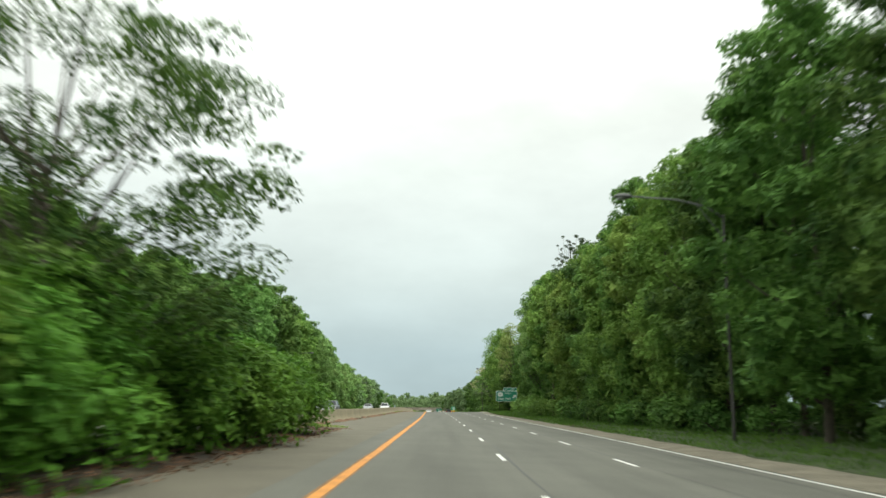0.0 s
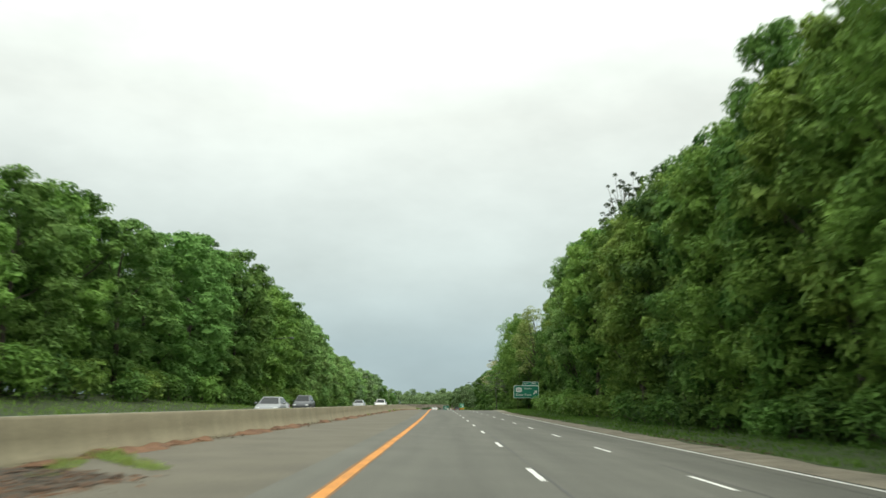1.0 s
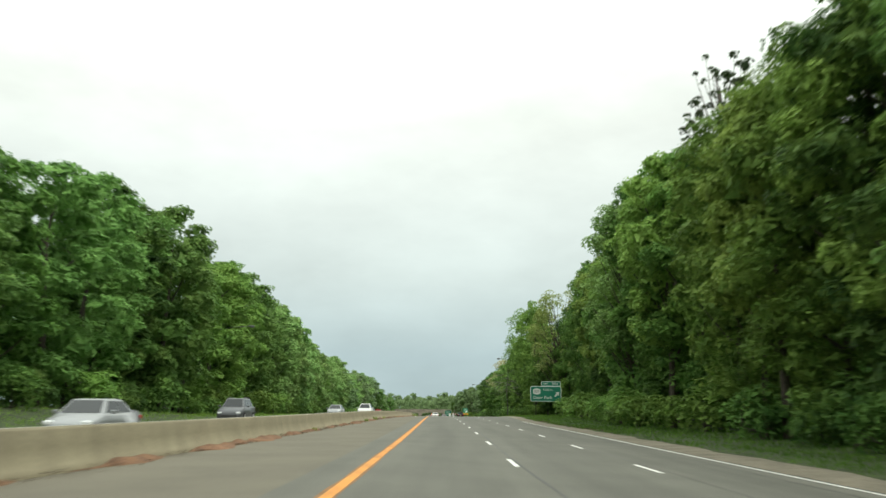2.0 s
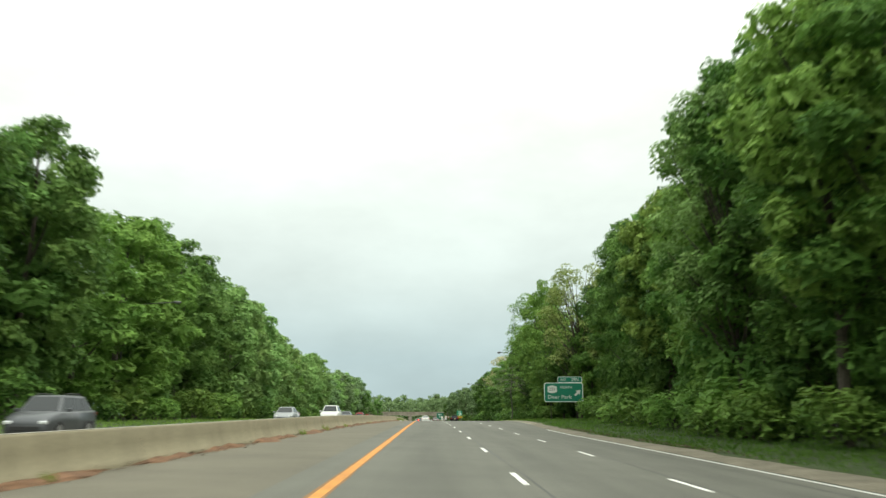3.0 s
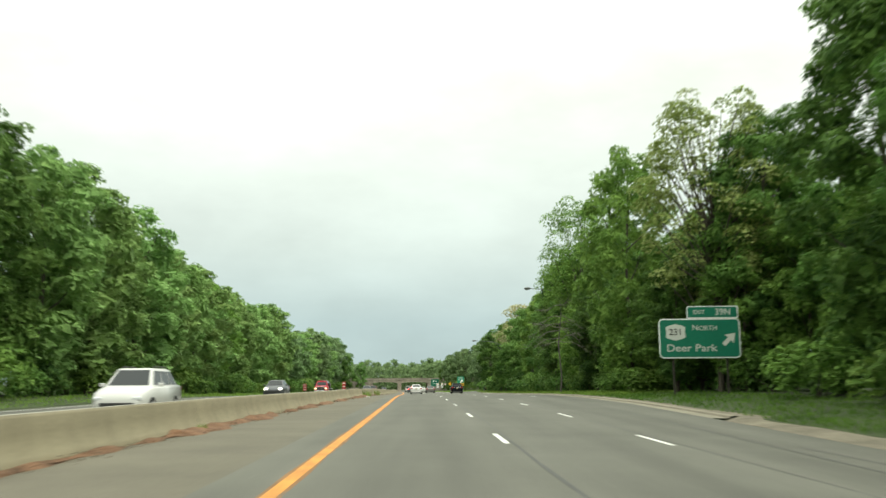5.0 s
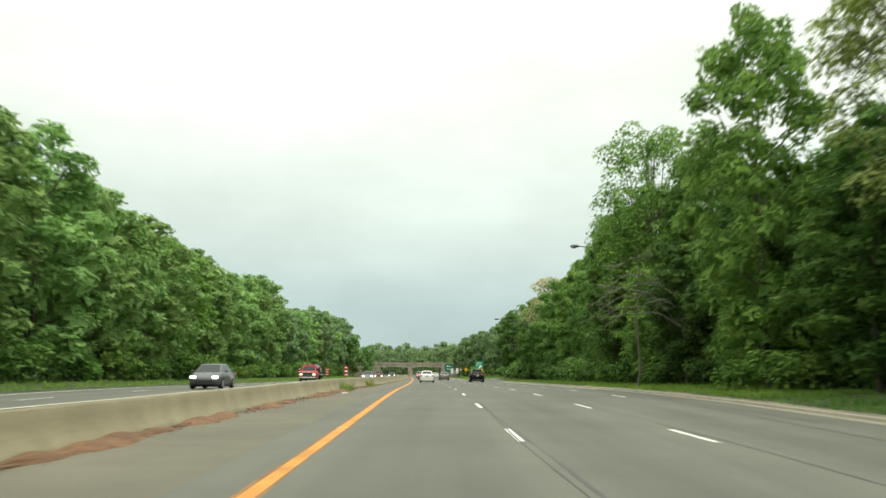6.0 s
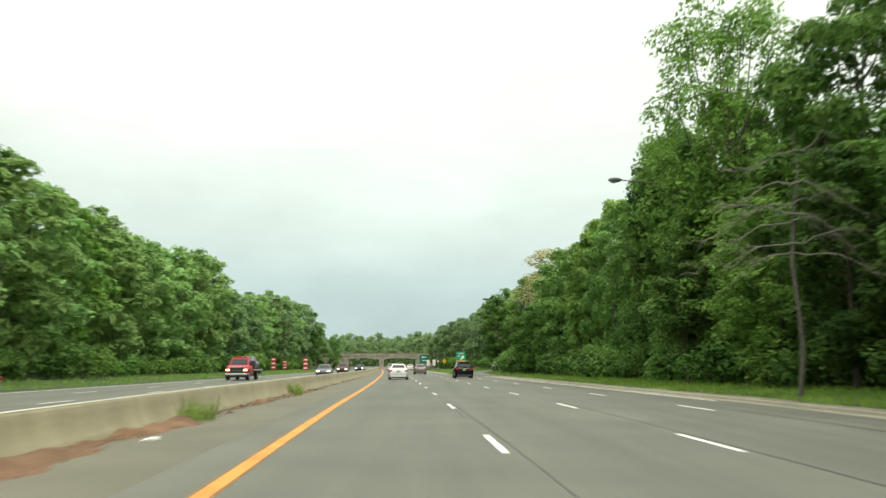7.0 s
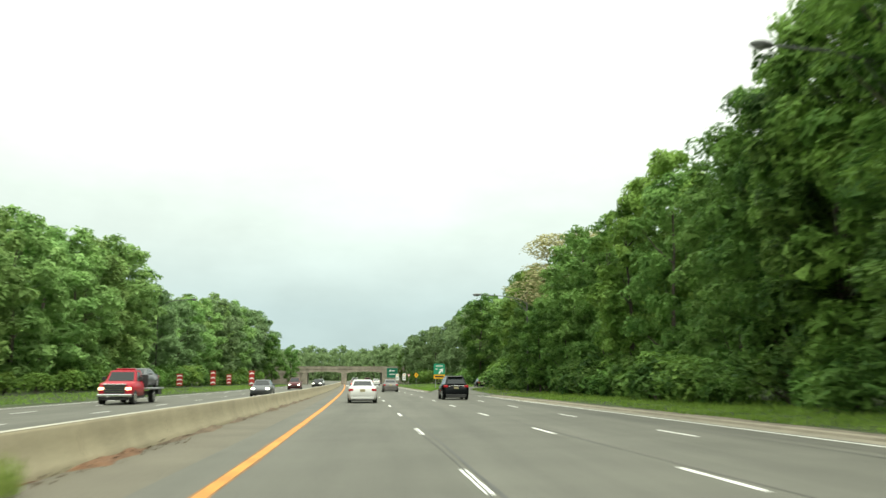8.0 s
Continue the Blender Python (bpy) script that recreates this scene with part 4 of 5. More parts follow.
def tuft_mesh(name, seed, blades, spread, tall, mat, wide=0.012):
    rng = np.random.default_rng(seed)
    a = rng.uniform(0, 2 * math.pi, blades)
    r = spread * np.sqrt(rng.uniform(0, 1, blades))
    p = np.stack([r * np.cos(a), r * np.sin(a), np.zeros(blades)], 1)
    b = rng.uniform(0, 2 * math.pi, blades)
    side = np.stack([np.cos(b), np.sin(b), np.zeros(blades)], 1) * wide
    h = tall * rng.uniform(0.3, 1.15, blades)
    tip = p + np.stack([h * 0.34 * np.cos(a + rng.normal(0, 1.2, blades)), h * 0.34 * np.sin(a + rng.normal(0, 1.2, blades)), h], 1) * np.array((0.8, 0.8, 1))
    mid = p * 0.45 + tip * 0.55 + np.array((0, 0, 0.12)) * h[:, None]
    v = np.stack([p - side, p + side, mid + side * 0.7, tip], 1).reshape(-1, 3)
    return quads_mesh(name, v, mat)


TUFTS = [tuft_mesh("weed_tuft", 3 + i, 130, 0.34, 0.5, M_WEED, 0.009) for i in range(2)]


def weed(s, off, size, label="tuft of fresh green weeds growing at the barrier's foot"):
    ob = new("weed_tuft", TUFTS[int(s) % 2])
    ob.matrix_basis = Matrix.Translation(at(s, off, 0.02)) @ Matrix.Rotation(s, 4, "Z") @ Matrix.Diagonal((size, size, size, 1))
    return tagged(ob, label, "weed", "weeds along the barrier")


for s_, o_, k_ in ((216.4, 0.3, 1.05), (215.9, 0.2, 0.8), (216.9, 0.2, 0.7), (233.4, 0.12, 1.1), (233.8, 0.1, 0.9), (124.8, 0.15, 0.5), (133.0, 0.12, 0.6), (143.0, 0.15, 0.4), (164, 0.15, 0.35), (98, 0.2, 0.35)):
    weed(s_, barrier_off(s_) + o_, k_)
for s_, o_, k_ in ((42.2, -6.0, 0.6), (41.6, -5.7, 0.65), (41.0, -5.4, 0.6), (40.5, -5.0, 0.65), (40.0, -4.7, 0.55), (39.5, -4.4, 0.5), (39.0, -4.0, 0.55), (38.4, -3.6, 0.45), (38.0, -3.3, 0.35), (39.2, -5.3, 0.5), (38.2, -5.0, 0.45), (37.0, -4.6, 0.4), (36.0, -4.4, 0.4), (35.2, -5.2, 0.5)):
    flat = weed(s_, o_, k_, "flat tuft of yellowish grass in the shoulder's cracks")
    flat.scale = (k_ * 1.7, k_ * 1.5, k_ * 0.5)
bm = bmesh.new()
for k in range(4):
    box(bm, -0.2 + 0.06 * k, -0.04 + 0.07 * k, -0.10, 0.02 + 0.03 * k, 0.0, 0.03 + 0.012 * k, 0.008)
rag = part("crumpled_litter", bm, M_SIGNWHITE)
rag.matrix_basis = Matrix.Translation(at(211.3, barrier_off(211) + 0.72, 0.004)) @ Matrix.Rotation(0.3, 4, "Z") @ Matrix.Scale(0.75, 4)
tagged(rag, "crumpled white litter lying on the shoulder", "litter")
bm = bmesh.new()
box(bm, -0.9, 0.9, -0.45, 0.45, 0.0, 0.16, 0.04)
slab = part("concrete_slab", bm, M_KERB)
slab.matrix_basis = Matrix.Translation(at(33.0, -7.0, 0.08)) @ Matrix.Rotation(0.5, 4, "Z") @ Matrix.Rotation(0.06, 4, "X")
tagged(slab, "pale broken concrete slab lying on the median", "slab")


# ---- grass on the verges ----
def verge_grass(name, seed, count, s0, s1, lo, hi, tall, label, mat=M_GRASS):
    rng = np.random.default_rng(seed)
    ss = rng.uniform(s0, s1, count)
    v = np.empty((count, 4, 3))
    for i in range(count):
        s = ss[i]
        o = lo(s) + (hi(s) - lo(s)) * rng.uniform(0, 1)
        p = np.array(at(s, o, ground_rise(s, o) - 0.02))
        a = rng.uniform(0, 6.283)
        w = 0.03 * rng.uniform(0.6, 1.4)
        d = np.array((math.cos(a) * w, math.sin(a) * w, 0))
        h = tall * rng.uniform(0.4, 1.15) * (0.5 + 0.5 * math.sin(s * 0.21 + o) ** 2)
        tip = p + np.array((rng.normal(0, 0.25) * h, rng.normal(0, 0.25) * h, h))
        v[i] = (p - d, p + d, (p + d + tip) * 0.5 + (0, 0, h * 0.1), tip)
    ob = new(name, quads_mesh(name, v.reshape(-1, 3), mat))
    return tagged(ob, label, "grass", kind="stuff")


verge_grass("fresh_verge_grass", 5, 30000, 205, 299, lambda s: kerb_off(s) + 0.8, lambda s: kerb_off(s) + 8.5, 0.26, "bright green grass on the verge", M_GRASS_L)
verge_grass("verge_grass", 1, 34000, -3, 205, lambda s: kerb_off(s) + 0.35, lambda s: kerb_off(s) + 8.5, 0.26, "rough green grass on the verge, darkened for tree shade")
verge_grass("far_verge_grass", 2, 22000, 40, 420, lambda s: opp_edge(s) - 8.5, lambda s: opp_edge(s) - 0.4, 0.32, "green grass along the oncoming lanes", M_GRASS_L)


def verge_litter(count):
    """Dry brown leaves along the edge of the grass."""
    rng = np.random.default_rng(17)
    v = np.empty((count, 3, 3))
    for i in range(count):
        s = rng.choice((62.0, 124.0, 143.0, 149.0)) + rng.normal(0, 5.0)
        o = kerb_off(s) + 0.5 + abs(rng.normal(0, 0.45))
        p = np.array(at(s, o, 0.085 + 0.04 * rng.uniform(0, 1)))
        v[i] = p + rng.normal(0, 1, (3, 3)) * np.array((0.06, 0.07, 0.02))
    return tagged(new("verge_leaf_litter", quads_mesh("verge_leaf_litter", v.reshape(-1, 3), M_SILT, 3)), "dry brown leaves along the edge of the grass", "leaf litter", kind="stuff")


verge_litter(2600)


# ---- signs ----
def words(text, size, x, z, mat, parent, name="letter", y=-0.045, bold=0.0, wide=1.0):
    """Raised lettering on a sign's face, in the built-in font, each letter a part of its own."""
    cu = bpy.data.curves.new(name, "FONT")
    cu.body, cu.size, cu.align_x, cu.align_y = text, size, "CENTER", "CENTER"
    cu.extrude, cu.offset = 0.004, bold
    tmp = bpy.data.objects.new(name, cu)
    me = bpy.data.meshes.new_from_object(tmp)
    bpy.data.objects.remove(tmp)
    spans = []                                        # stretches of the line that one letter fills
    for a, b in sorted((min(me.vertices[k].co.x for k in f.vertices), max(me.vertices[k].co.x for k in f.vertices)) for f in me.polygons):
        if spans and a < spans[-1][1] + 0.0005:
            spans[-1][1] = max(spans[-1][1], b)
        else:
            spans.append([a, b])
    for a, b in spans:
        bm = bmesh.new()
        seen = {}
        for f in me.polygons:
            co = [me.vertices[k].co for k in f.vertices]
            if a - 0.0002 < min(c.x for c in co) and max(c.x for c in co) < b + 0.0002:
                bm.faces.new([seen.setdefault(k, None) or seen.update({k: bm.verts.new(me.vertices[k].co)}) or seen[k] for k in f.vertices])
        ob = part(name, bm, mat, parent)
        ob.matrix_basis = Matrix.Translation((x, y, z)) @ Matrix.Rotation(math.pi / 2, 4, "X") @ Matrix.Diagonal((wide, 1, 1, 1))
    bpy.data.meshes.remove(me)


def rounded_panel(bm, x0, x1, z0, z1, r, y0, y1, n=6):
    """A flat panel with rounded corners, its face towards -y."""
    pts = []
    for cx, cz, a0 in ((x1 - r, z1 - r, 0), (x0 + r, z1 - r, 90), (x0 + r, z0 + r, 180), (x1 - r, z0 + r, 270)):
        for k in range(n + 1):
            a = math.radians(a0 + 90 * k / n)
            pts.append((cx + r * math.cos(a), cz + r * math.sin(a)))
    front = [bm.verts.new((x, y0, z)) for x, z in pts]
    back = [bm.verts.new((x, y1, z)) for x, z in pts]
    bm.faces.new(front)
    bm.faces.new(back[::-1])
    for i in range(len(pts)):
        j = (i + 1) % len(pts)
        bm.faces.new((front[i], back[i], back[j], front[j]))
    return bm


def flat_shape(bm, pts, y0, y1):
    front = [bm.verts.new((x, y0, z)) for x, z in pts]
    back = [bm.verts.new((x, y1, z)) for x, z in pts]
    bm.faces.new(front)
    bm.faces.new(back[::-1])
    for i in range(len(pts)):
        j = (i + 1) % len(pts)
        bm.faces.new((front[i], back[i], back[j], front[j]))
    return bm


def arrow_shape(cx, cz, size, angle):
    a = math.radians(angle)
    pts = [(-0.5, -0.13), (0.05, -0.13), (0.0, -0.40), (0.55, 0.0), (0.0, 0.40), (0.05, 0.13), (-0.5, 0.13)]
    return [(cx + size * (x * math.cos(a) - z * math.sin(a)), cz + size * (x * math.sin(a) + z * math.cos(a))) for x, z in pts]


def post_pair(root, xs, top, depth=0.12, mat=M_POLE):
    for x in xs:
        bm = bmesh.new()
        box(bm, x - 0.05, x + 0.05, 0.03, 0.03 + depth, -0.4, top, 0.01)
        part("post", bm, mat, root)


def exit_sign():
    root = new("exit_sign")
    w, z0, z1 = 4.85, 2.45, 4.84
    bm = bmesh.new()
    rounded_panel(bm, -w / 2, w / 2, z0, z1, 0.28, -0.03, 0.0)
    part("white_border", bm, M_SIGNWHITE, root)
    bm = bmesh.new()
    rounded_panel(bm, -w / 2 + 0.065, w / 2 - 0.065, z0 + 0.065, z1 - 0.065, 0.22, -0.036, -0.002)
    part("panel", bm, M_SIGNGREEN, root)
    bm = bmesh.new()
    rounded_panel(bm, -0.7, 2.35, z1 + 0.02, z1 + 0.76, 0.10, -0.03, 0.0)
    part("tab_border", bm, M_SIGNWHITE, root)
    bm = bmesh.new()
    rounded_panel(bm, -0.65, 2.30, z1 + 0.07, z1 + 0.71, 0.07, -0.036, -0.002)
    part("exit_tab", bm, M_SIGNGREEN, root)
    words("EXIT", 0.34, 0.02, z1 + 0.38, M_LEGEND, root, bold=0.004)
    words("39N", 0.54, 1.45, z1 + 0.38, M_LEGEND, root, bold=0.005)
    words("N", 0.48, -0.24, 4.28, M_LEGEND, root, bold=0.003)
    words("ORTH", 0.4, 0.52, 4.25, M_LEGEND, root, bold=0.003)
    words("Deer Park", 0.62, -0.5, 3.05, M_LEGEND, root, bold=0.003, wide=1.16)
    bm = bmesh.new()
    cx, cz = -1.42, 4.02
    flat_shape(bm, [(cx + a, cz + b) for a, b in ((0.0, 0.50), (0.40, 0.40), (0.60, 0.30), (0.55, 0.0), (0.60, -0.30), (0.40, -0.40), (0.0, -0.50), (-0.40, -0.40), (-0.60, -0.30), (-0.55, 0.0), (-0.60, 0.30), (-0.40, 0.40))], -0.044, -0.034)
    part("route_shield", bm, M_LEGEND, root, "white route shield")
    words("231", 0.54, cx, cz, M_BLACK, root, y=-0.05, bold=0.004)
    bm = bmesh.new()
    flat_shape(bm, arrow_shape(1.75, 3.58, 0.95, 45), -0.044, -0.034)
    part("arrow", bm, M_LEGEND, root)
    post_pair(root, (-1.6, 1.6), 4.7, mat=M_SHADEPOST)
    for z in (2.9, 3.7, 4.5):
        bm = bmesh.new()
        box(bm, -2.4, 2.4, 0.0, 0.04, z - 0.04, z + 0.04)
        part("stringer", bm, M_STEELGREY, root)
    p = at(194.6, 18.72, 0.0)
    root.matrix_basis = pose(p.x, p.y, height(194.6), 0, 0, heading(194) - 6)
    return tagged(root, "green exit sign with white lettering, shield and arrow", "road sign")


exit_sign()


def bars(root, rows, mat, y=-0.046):
    for x0, x1, z0, z1 in rows:
        bm = bmesh.new()
        box(bm, x0, x1, y, y + 0.008, z0, z1)
        part("lettering_bar", bm, mat, root)


def lane_sign(s, off):
    root = new("exit_only_sign")
    bm = bmesh.new()
    rounded_panel(bm, -0.85, 0.85, 2.35, 3.95, 0.12, -0.03, 0.0)
    part("panel", bm, M_SIGNFRESH, root)
    bm = bmesh.new()
    rounded_panel(bm, -0.85, 0.85, 1.72, 2.33, 0.06, -0.03, 0.0)
    part("yellow_panel", bm, M_SIGNYELLOW, root, "yellow panel under the green one")
    bm = bmesh.new()
    flat_shape(bm, arrow_shape(0.25, 2.85, 0.95, 50), -0.044, -0.028)
    part("arrow", bm, M_SIGNWHITE, root)
    bars(root, ((-0.5, 0.5, 3.52, 3.70), (-0.55, -0.25, 3.05, 3.25)), M_LEGEND)
    bars(root, ((-0.65, 0.65, 1.92, 2.14),), M_BLACK)
    post_pair(root, (-0.55, 0.55), 3.8, 0.08, M_STEELGREY)
    p = at(s, off, 0.0)
    root.matrix_basis = pose(p.x, p.y, p.z - 0.05, 0, 0, heading(s) - 2) @ Matrix.Scale(0.92, 4)
    return tagged(root, "green and yellow lane sign with a white arrow", "road sign")


lane_sign(345, 13.2)


def gantry_sign(s, off):
    root = new("guide_sign")
    bm = bmesh.new()
    rounded_panel(bm, -1.6, 1.6, 1.6, 4.4, 0.2, -0.03, 0.0)
    part("panel", bm, M_SIGNGREEN, root)
    bars(root, ((-0.8, -0.35, 3.4, 3.85), (-0.2, 0.7, 3.5, 3.7), (-0.8, 0.8, 2.5, 2.68)), M_SIGNWHITE)
    post_pair(root, (-1.2, 1.2), 4.3)
    p = at(s, off, 0.0)
    root.matrix_basis = pose(p.x, p.y, p.z + 0.35, 0, 0, heading(s)) @ Matrix.Scale(0.86, 4)
    return tagged(root, "green guide sign with unreadable white lettering", "road sign")


gantry_sign(446, 12.0)


def small_sign(s, off, kind, label):
    root = new("warning_sign")
    bm = bmesh.new()
    tube(bm, [(0, 0.04, -0.3), (0, 0.04, 2.9)], [0.035, 0.035], 6)
    part("post", bm, M_STEELGREY, root)
    bm = bmesh.new()
    if kind == "diamond":
        flat_shape(bm, [(0, 1.75), (0.62, 2.4), (0, 3.05), (-0.62, 2.4)], -0.01, 0.01)
        part("panel", bm, M_SIGNYELLOW, root)
        bm = bmesh.new()
        flat_shape(bm, arrow_shape(0, 2.4, 0.5, 90), -0.018, -0.008)
        part("symbol", bm, M_BLACK, root)
    elif kind == "yield":
        flat_shape(bm, [(-0.5, 2.7), (0, 1.85), (0.5, 2.7)], -0.01, 0.01)
        part("panel", bm, M_SIGNRED, root)
        bm = bmesh.new()
        flat_shape(bm, [(-0.3, 2.58), (0, 2.08), (0.3, 2.58)], -0.018, -0.008)
        part("symbol", bm, M_SIGNWHITE, root)
    else:
        rounded_panel(bm, -0.45, 0.45, 1.3, 2.9, 0.05, -0.01, 0.01)
        part("panel", bm, M_SIGNWHITE, root)
        bars(root, ((-0.3, 0.3, 2.45, 2.65),), M_SIGNYELLOW, -0.018)
        bars(root, ((-0.3, 0.3, 1.6, 1.75), (-0.3, 0.3, 2.0, 2.12)), M_BLACK, -0.018)
    p = at(s, off, ground_rise(s, off))
    root.matrix_basis = pose(p.x, p.y, p.z, 0, 0, heading(s) - 1) @ Matrix.Diagonal((0.72, 0.72, 0.84, 1))
    return tagged(root, label, "road sign")


small_sign(392, 13.6, "diamond", "yellow diamond warning sign on a thin post")
small_sign(398, 12.6, "yield", "red and white triangular sign on a post")
small_sign(400, 11.8, "panel", "tall white notice sign with dark bars")
small_sign(408, 10.9, "panel", "tall white notice sign with dark bars")


def red_panel(s, off, tall):
    """A red and white clearance panel that faces the oncoming lanes' side and shows alike from behind."""
    root = new("clearance_panel")
    bm = bmesh.new()
    rounded_panel(bm, -0.42, 0.42, 0.35, 0.35 + tall, 0.05, -0.015, 0.015)
    part("panel", bm, M_SIGNRED, root)
    n = 3
    for k in range(n):
        z = 0.35 + tall * (k + 0.28) / n
        bm = bmesh.new()
        flat_shape(bm, [(-0.34, z), (0.0, z + tall * 0.06), (0.34, z), (0.34, z + tall * 0.09), (0.0, z + tall * 0.15), (-0.34, z + tall * 0.09)], -0.023, -0.012)
        part("chevron", bm, M_SIGNWHITE, root)
    bm = bmesh.new()
    box(bm, -0.05, 0.05, 0.015, 0.1, -0.3, 0.35 + tall * 0.95, 0.01)
    part("post", bm, M_POSTWOOD, root)
    p = at(s, off, ground_rise(s, off))
    root.matrix_basis = pose(p.x, p.y, p.z, 0, 0, heading(s) - 6)
    return tagged(root, "red panel with white chevrons on a wooden post", "road sign", "red panels on the left verge")


for s_, o_, k_ in ((350, -22.9, 1.65), (368, -21.0, 2.3), (385, -20.7, 1.75), (368, -14.9, 2.4)):
    red_panel(s_, o_, k_)


# ---- street lamps ----
def street_lamp(s, off, side, tall=0.0):
    """A tall grey pole with a long curved arm over the road; side: -1 reaches left, 1 right."""
    root = new("street_lamp")
    bm = bmesh.new()
    tube(bm, [(0, 0, -0.3), (0, 0, 0.4), (0, 0, 5), (0, 0, 10.4)], [0.11, 0.085, 0.075, 0.055], 10)
    part("pole", bm, M_POLE, root, smooth=True)
    bm = bmesh.new()
    tube(bm, [(0, 0, 10.2), (side * 0.9, 0, 10.75), (side * 2.4, 0, 11.05), (side * 4.7, 0, 11.2)], [0.055, 0.05, 0.045, 0.035], 8)
    part("arm", bm, M_LAMPGREY, root, smooth=True)
    bm = bmesh.new()
    tube(bm, [(0, 0, 9.2), (side * 1.3, 0, 10.8)], [0.03, 0.03], 6)
    part("brace", bm, M_LAMPGREY, root)
    bm = bmesh.new()
    r = bmesh.ops.create_uvsphere(bm, u_segments=14, v_segments=8, radius=1)
    bmesh.ops.transform(bm, matrix=Matrix.Translation((side * 5.05, 0, 11.2)) @ Matrix.Diagonal((0.46, 0.2, 0.14, 1)), verts=r["verts"])
    head = part("lamp_head", bm, M_LAMPGREY, root, smooth=True)
    bm = bmesh.new()
    r = bmesh.ops.create_uvsphere(bm, u_segments=12, v_segments=6, radius=1)
    bmesh.ops.transform(bm, matrix=Matrix.Translation((side * 5.15, 0, 11.11)) @ Matrix.Diagonal((0.24, 0.15, 0.1, 1)), verts=r["verts"])
    part("lens", bm, M_LENS, head, "dull glass lens", smooth=True)
    p = at(s, off, ground_rise(s, off))
    root.matrix_basis = pose(p.x, p.y, p.z, 0, 0, heading(s)) @ Matrix.Diagonal((1, 1, 1 + tall / 11, 1))
    return tagged(root, "tall grey street lamp with a long curved arm", "street lamp", "street lamps")


for s_, o_, d_, h_ in ((34, 16.0, -1, 0.9), (251, 20.8, -1, 1.6), (309, 18.5, -1, -1.6), (168, -28.0, 1, 0.0), (354, -27.1, 1, 1.5)):
    street_lamp(s_, o_, d_, h_)


# ---- dead tree with pale bare limbs ----
def dead_tree(s, off):
    """A thin crooked dead trunk; long pale limbs arch over to both sides and end in fine twigs."""
    root = new("dead_tree")
    rng = random.Random(8)
    bm = bmesh.new()
    spine = [Vector((0.14 * math.sin(k * 1.5) + 0.02 * k, 0.1 * math.cos(k * 1.3), 1.5 * k)) for k in range(7)]
    tube(bm, [Vector((0.1, 0, -0.3))] + spine, [0.10, 0.085, 0.08, 0.07, 0.06, 0.05, 0.035, 0.015], 7)
    part("trunk", bm, M_DEADBARK, root)
    limbs = ((8.3, -1.9, -0.5, 1.2, 0.9), (7.2, -2.3, -0.6, 2.3, -1.2), (6.5, -2.9, -1.0, 0.8, 0.4), (6.2, -2.4, 0.5, 2.5, -2.0), (5.2, -2.2, -0.9, 1.9, 0.5), (4.9, -1.6, -0.7, 2.6, -0.9), (5.9, -3.2, -1.5, 0.6, 0.2))
    for z, left, fall_l, right, fall_r in limbs:      # height, and how far each end reaches and falls
        bm = bmesh.new()
        b = Vector((0, rng.uniform(-0.1, 0.1), z))
        for reach, fall in ((left, fall_l), (right, fall_r)):
            deep = rng.uniform(-0.9, 0.9)
            pts = [b]
            for q in range(1, 7):
                f = q / 6
                pts.append(b + Vector((reach * f + rng.uniform(-0.06, 0.06), deep * f, fall * f ** 1.7 + 0.12 * math.sin(f * 5 + z) + rng.uniform(-0.05, 0.05))))
            tube(bm, pts, [0.034 - 0.0045 * q for q in range(7)], 5)
            for q in range(10):
                f = pts[2 + q % 4].lerp(pts[3 + q % 4], rng.random())
                e = f + Vector((math.copysign(rng.uniform(0.3, 0.9), reach), rng.uniform(-0.6, 0.6), rng.uniform(-0.75, 0.25)))
                tube(bm, [f, f.lerp(e, 0.5) + Vector((0, 0, 0.08)), e], [0.013, 0.009, 0.004], 3, caps=False)
        part("branch", bm, M_DEADWOOD, root)
    p = at(s, off, ground_rise(s, off))
    root.matrix_basis = pose(p.x, p.y, p.z, 0, 0, heading(s) - 18)
    return tagged(root, "dead pale grey tree with bare drooping branches", "dead tree")


dead_tree(225, 15.2)


